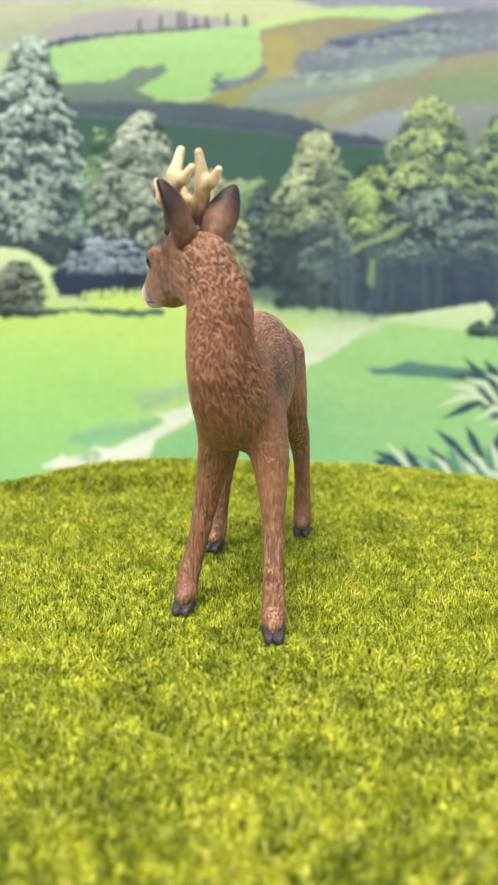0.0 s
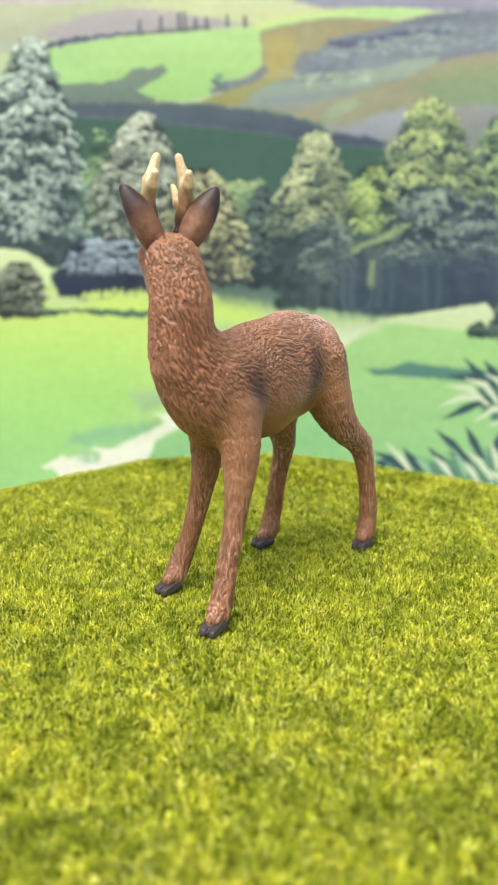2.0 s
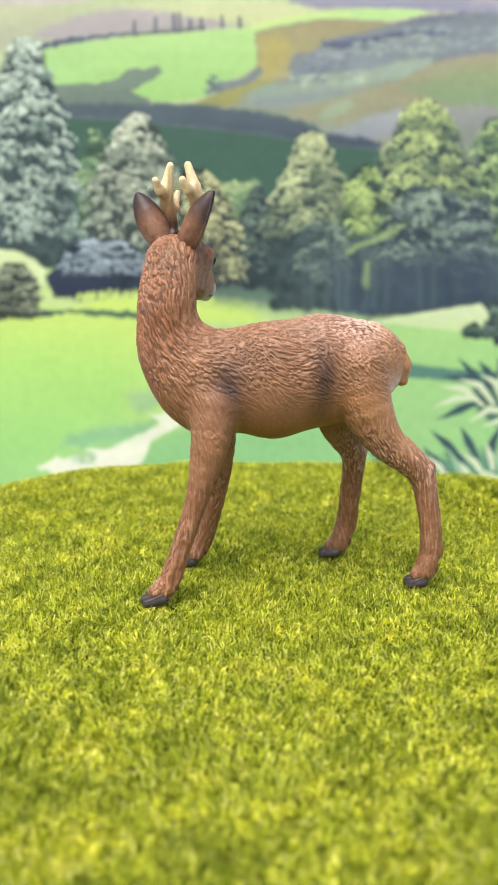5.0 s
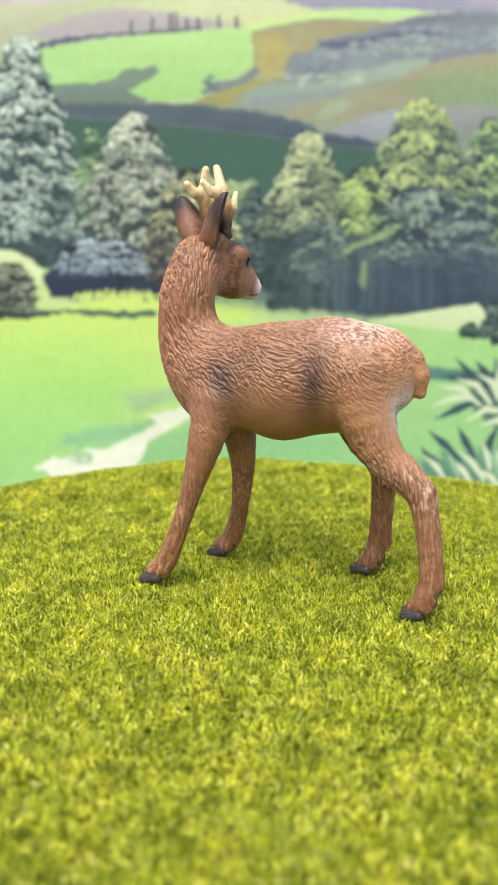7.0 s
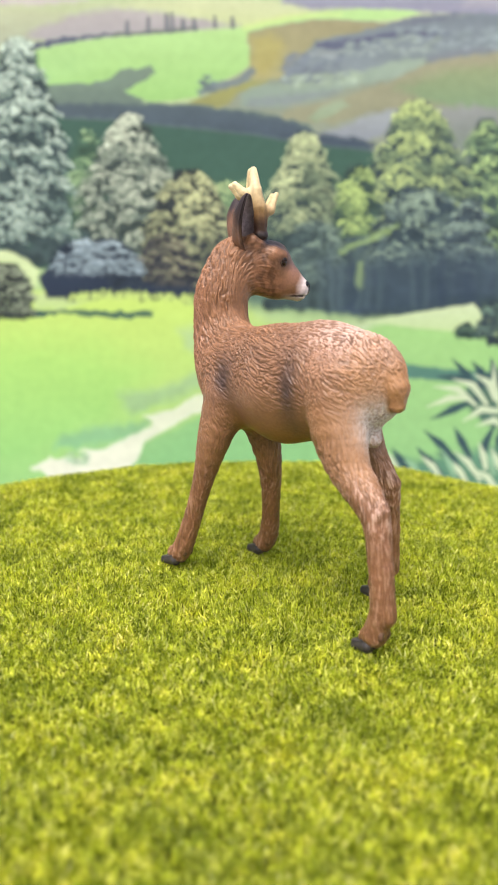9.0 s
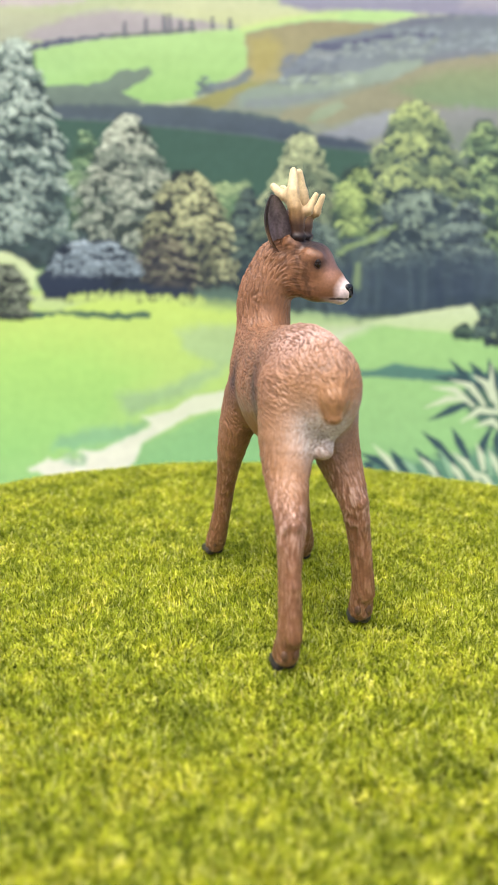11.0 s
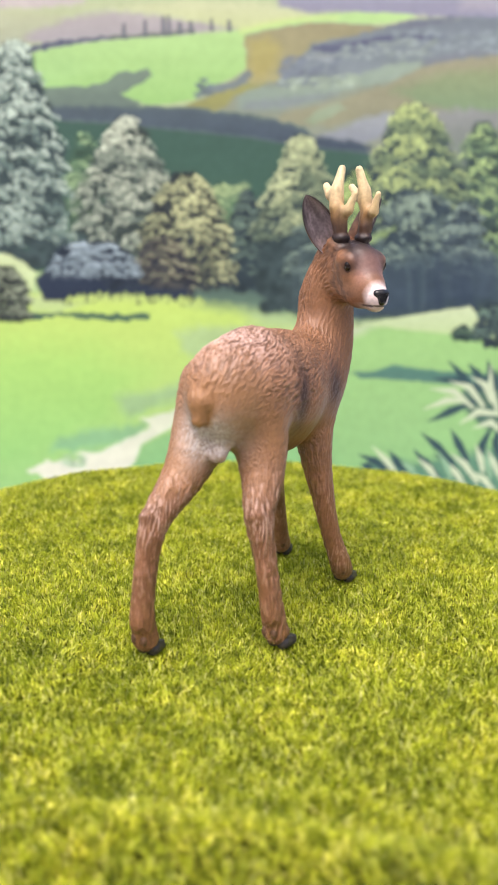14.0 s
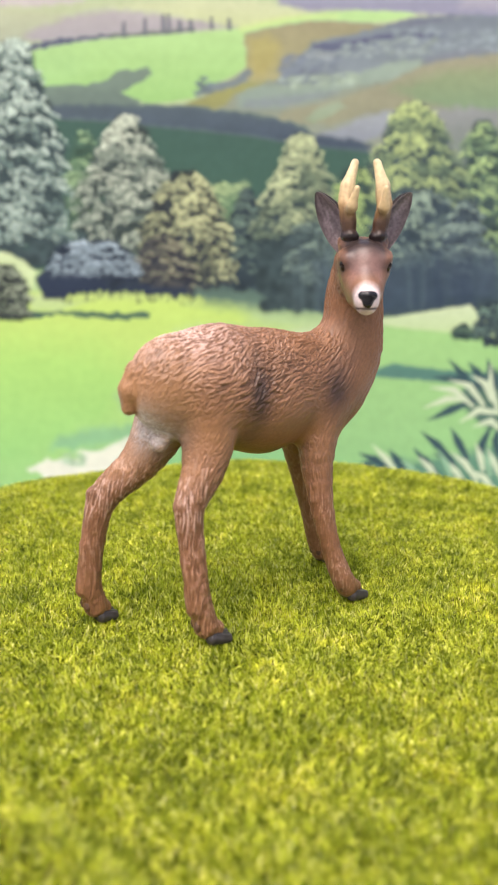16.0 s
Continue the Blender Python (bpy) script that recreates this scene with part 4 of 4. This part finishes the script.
def paint_woods(s):
    r = s.rng
    s.fill([(80, 340), (200, 300), (330, 330), (440, 350), (620, 330), (1050, 280), (1050, 536), (840, 540), (740, 556), (640, 564), (560, 556), (440, 512), (330, 508), (80, 480)], (84, 108, 98), (66, 82, 96), 6, 4, 0.10)
    s.tree(150, 236, 70, 420, (84, 116, 96), (122, 154, 112), (172, 198, 142), 160, 8)
    s.tree(402, 328, 90, 470, (84, 116, 98), (104, 142, 104), (180, 200, 138), 200, 8, 0.4, 0.5)
    s.stroke([(372, 338), (400, 344), (436, 330)], (12, 14, 10), (176, 196, 138), 5, 4, 0.8)
    s.tree(28, 72, 180, 468, (76, 94, 96), (134, 160, 148), (220, 234, 214), 760, 10, 0.75, 0.9, 0.9, -0.1, 0.46)
    s.tree(226, 206, 168, 470, (80, 94, 90), (134, 150, 134), (222, 226, 198), 640, 8.5, 0.75, 0.9, 0.6, 0.0, 0.46)
    s.tree(438, 336, 76, 512, (62, 78, 86), (82, 100, 98), (120, 142, 122), 240, 6.5)
    s.tree(330, 306, 158, 508, (66, 74, 78), (132, 136, 104), (226, 226, 164), 560, 8, 0.55, 0.95, 0.9, 0.25, 0.48)
    s.tree(862, 214, 150, 560, (78, 100, 96), (118, 148, 112), (186, 210, 134), 420, 9)
    s.tree(536, 238, 158, 548, (72, 90, 92), (126, 144, 112), (210, 216, 160), 620, 8.5, 0.8, 0.58, 0.6, -0.5, 0.48)
    s.tree(738, 184, 220, 560, (68, 88, 96), (120, 144, 112), (206, 220, 136), 860, 9, 0.62, 0.64, 0.8, -0.35, 0.5)
    s.tree(628, 296, 84, 540, (76, 100, 92), (132, 160, 100), (196, 216, 126), 300, 8, 0.45, 0.75, 0.5, -0.2, 0.42)
    # dim crowns and stems below the lit ones
    s.dabs((560, 420, 860, 520), 190, 13, (80, 98, 106), 0.45)
    s.tree(744, 336, 190, 520, (72, 90, 100), (108, 128, 124), (156, 174, 150), 340, 9, 0.5, 0.8)
    s.tree(556, 396, 126, 530, (80, 98, 100), (104, 124, 118), (138, 156, 138), 180, 8, 0.5, 0.8)
    s.tree(830, 360, 90, 520, (80, 96, 106), (112, 132, 132), (152, 170, 152), 160, 8, 0.5, 0.8)
    s.fill([(560, 470), (1050, 450), (1050, 536), (830, 543), (740, 556), (640, 564), (580, 556)], (74, 90, 102), (64, 80, 98), 16, 5, 0.08, amount=0.75)
    for _ in range(34):
        x, a = r.uniform(520, 860), r.uniform(430, 480)
        s.stroke([(x, a), (x + r.uniform(-4, 4), 548)], (r.uniform(4, 9), r.uniform(6, 12)), [(52, 66, 88), (96, 114, 118), (62, 80, 92)][int(r.uniform(0, 3))], 5, 4, 0.36)
    s.stroke([(636, 470), (632, 510)], (12, 9), (150, 172, 116), 4, 4, 0.7)
    s.stroke([(600, 450), (650, 428), (700, 404)], (8, 9, 5), (168, 194, 116), 4, 4, 0.7)
    s.stroke([(640, 562), (740, 553), (834, 540)], (5, 5, 4), (66, 80, 86), 3, 2, 0.8)
    s.fill([(640, 574), (740, 557), (836, 542), (848, 556), (1050, 566), (1050, 612), (900, 604), (780, 590), (700, 582)], (216, 228, 180), (194, 218, 150), 2.5, 1, 0.03)
    # pale bank and the dark bushes in front
    s.fill([(-150, 440), (10, 448), (40, 462), (66, 482), (60, 512), (40, 530), (-150, 560)], (222, 234, 176), (206, 226, 156), 3, 2, 0.04)
    s.fill([(50, 526), (90, 522), (160, 534), (110, 552), (60, 552)], (206, 222, 152), (200, 224, 140), 5, 3, 0.04)
    s.tree(8, 474, 92, 566, (58, 66, 66), (96, 106, 92), (176, 184, 152), 260, 6, 0.4, 0.9, 0.3, 0.0, 0.46)
    s.tree(290, 420, 110, 532, (58, 62, 74), (92, 92, 88), (176, 170, 132), 240, 7, 0.5, 0.85, 0.5, 0.0, 0.55)
    s.fill([(66, 492), (90, 470), (160, 470), (236, 480), (250, 506), (336, 514), (322, 532), (220, 530), (160, 534), (120, 536), (80, 528)], (56, 68, 84), (46, 56, 78), 4, 4, 0.08)
    s.tree(165, 430, 168, 512, (58, 70, 86), (108, 126, 136), (198, 214, 222), 420, 6, 0.35, 0.75, 0.4, 0.2, 0.40)
    s.fill([(72, 498), (120, 488), (176, 492), (200, 512), (180, 528), (120, 538), (80, 528)], (50, 62, 82), (44, 54, 76), 6, 5, 0.06, amount=0.85)
    for _ in range(150):
        x = r.uniform(120, 360)
        s.dab(x, 536 - 8 * math.sin((x - 60) / 95) + r.normal(0, 3), r.uniform(1.6, 3), r.uniform(3, 8), r.uniform(-0.5, 0.5), lin(214, 236, 124) * r.uniform(0.8, 1.05), 0.7)
    s.tree(888, 540, 92, 612, (54, 68, 78), (82, 104, 102), (120, 146, 126), 190, 6, 0.4, 0.8)
    s.tree(822, 580, 34, 600, (56, 78, 78), (84, 112, 96), (120, 146, 116), 40, 5, 0.4, 0.8)


def paint_plants(s):
    """Strap-leaved plants at the border of the meadow, dark with cream blades."""
    dark, cream, green = (58, 86, 92), (210, 220, 182), (150, 190, 150)
    s.fill([(820, 690), (850, 670), (960, 640), (960, 790), (870, 760), (830, 738)], dark, (64, 96, 98), 5, 5, 0.10, amount=0.85)
    s.fill([(640, 832), (690, 816), (760, 822), (820, 806), (960, 780), (960, 960), (640, 960)], (90, 140, 118), (70, 110, 104), 8, 6, 0.10, amount=0.85)
    for pts in ([(842, 700), (822, 668), (796, 640)], [(862, 694), (848, 664), (832, 646)], [(842, 712), (800, 730), (760, 748)], [(850, 690), (812, 676), (770, 672)], [(882, 690), (872, 660), (866, 640)], [(800, 818), (776, 792), (748, 768)], [(828, 816), (814, 788), (800, 762)], [(850, 822), (856, 790), (876, 752)], [(690, 836), (664, 818), (636, 806)], [(720, 840), (704, 820), (690, 800)], [(776, 846), (754, 820), (734, 798)], [(888, 820), (880, 786), (890, 744)], [(660, 842), (652, 828), (640, 822)], [(812, 842), (796, 820), (770, 806)]):
        s.leaf(pts, 15, dark)
    for pts in ([(838, 722), (806, 694), (764, 690)], [(858, 720), (834, 688), (798, 676)], [(824, 710), (794, 710), (752, 726)], [(872, 712), (862, 684), (836, 668)], [(884, 730), (872, 690), (872, 648)], [(888, 736), (850, 730), (816, 752)], [(896, 770), (872, 750), (840, 760)], [(704, 842), (684, 816), (660, 792)], [(776, 852), (762, 832), (742, 814)], [(824, 862), (808, 838), (790, 820)], [(846, 856), (824, 824), (800, 806)], [(876, 872), (858, 850), (834, 838)], [(856, 836), (852, 812), (844, 790)], [(890, 850), (876, 822), (866, 800)]):
        s.leaf(pts, 12, cream)
    for pts in ([(800, 850), (792, 826), (778, 802)], [(740, 848), (728, 832), (712, 820)], [(870, 846), (866, 822), (858, 806)]):
        s.leaf(pts, 11, green)


def printed(c):
    """The reflectance of the inks for the colours laid in."""
    grey = (c @ np.array([0.3, 0.6, 0.1]))[:, None]
    return np.clip((c * 0.93 + grey * 0.07) * np.array(INK), 0, 0.85)


INK = (0.572, 0.625, 0.625)


def build_backdrop():
    s = Sheet()
    paint_far_hills(s)
    paint_meadow(s)
    paint_woods(s)
    paint_plants(s)
    k = 0.0002886            # metres to a unit of the canvas
    jj, ii = np.meshgrid(np.arange(s.h), np.arange(s.w), indexing="ij")
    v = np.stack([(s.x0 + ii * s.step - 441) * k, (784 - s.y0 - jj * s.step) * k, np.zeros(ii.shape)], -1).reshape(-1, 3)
    idx = np.arange(s.h * s.w).reshape(s.h, s.w)
    q = np.stack([idx[:-1, :-1], idx[1:, :-1], idx[1:, 1:], idx[:-1, 1:]], -1).reshape(-1, 4)
    sheet = new("backdrop")
    part("printed_sheet", raw_mesh("printed_sheet", v, q, printed(s.c.reshape(-1, 3))), PRINT, sheet, "painted green hills, trees and meadow")
    board = bmesh.new()
    w, h = (s.x1 - s.x0) * k, (s.y1 - s.y0) * k
    mid = (((s.x0 + s.x1) / 2 - 441) * k, (784 - (s.y0 + s.y1) / 2) * k, -0.0035)
    bmesh.ops.create_cube(board, size=1, matrix=Matrix.Translation(mid) @ Matrix.Diagonal((w + 0.004, h + 0.004, 0.006, 1)))
    me = bpy.data.meshes.new("board")
    board.to_mesh(me)
    part("board", me, TABLE, sheet, "stiff white board behind the print")
    sheet.matrix_basis = pose(-0.01065, 0.22181, -0.01966, 76.143, -0.415, 1.620)   # leans back a little
    tagged(sheet, "printed landscape board of green hills and trees leaning behind the turntable", "backdrop", kind="structure")


build_ground()
build_backdrop()
MAT = build_mat()
DEER = build_deer()


def motions():
    """The turntable carries the mat and the figurine round at an even speed."""
    rows = [(t, pose(0, 0, 0, 0, 0, SPIN * t)) for t in range(0, 17, 2)]
    walk(MAT, rows)
    walk(DEER, rows)


motions()
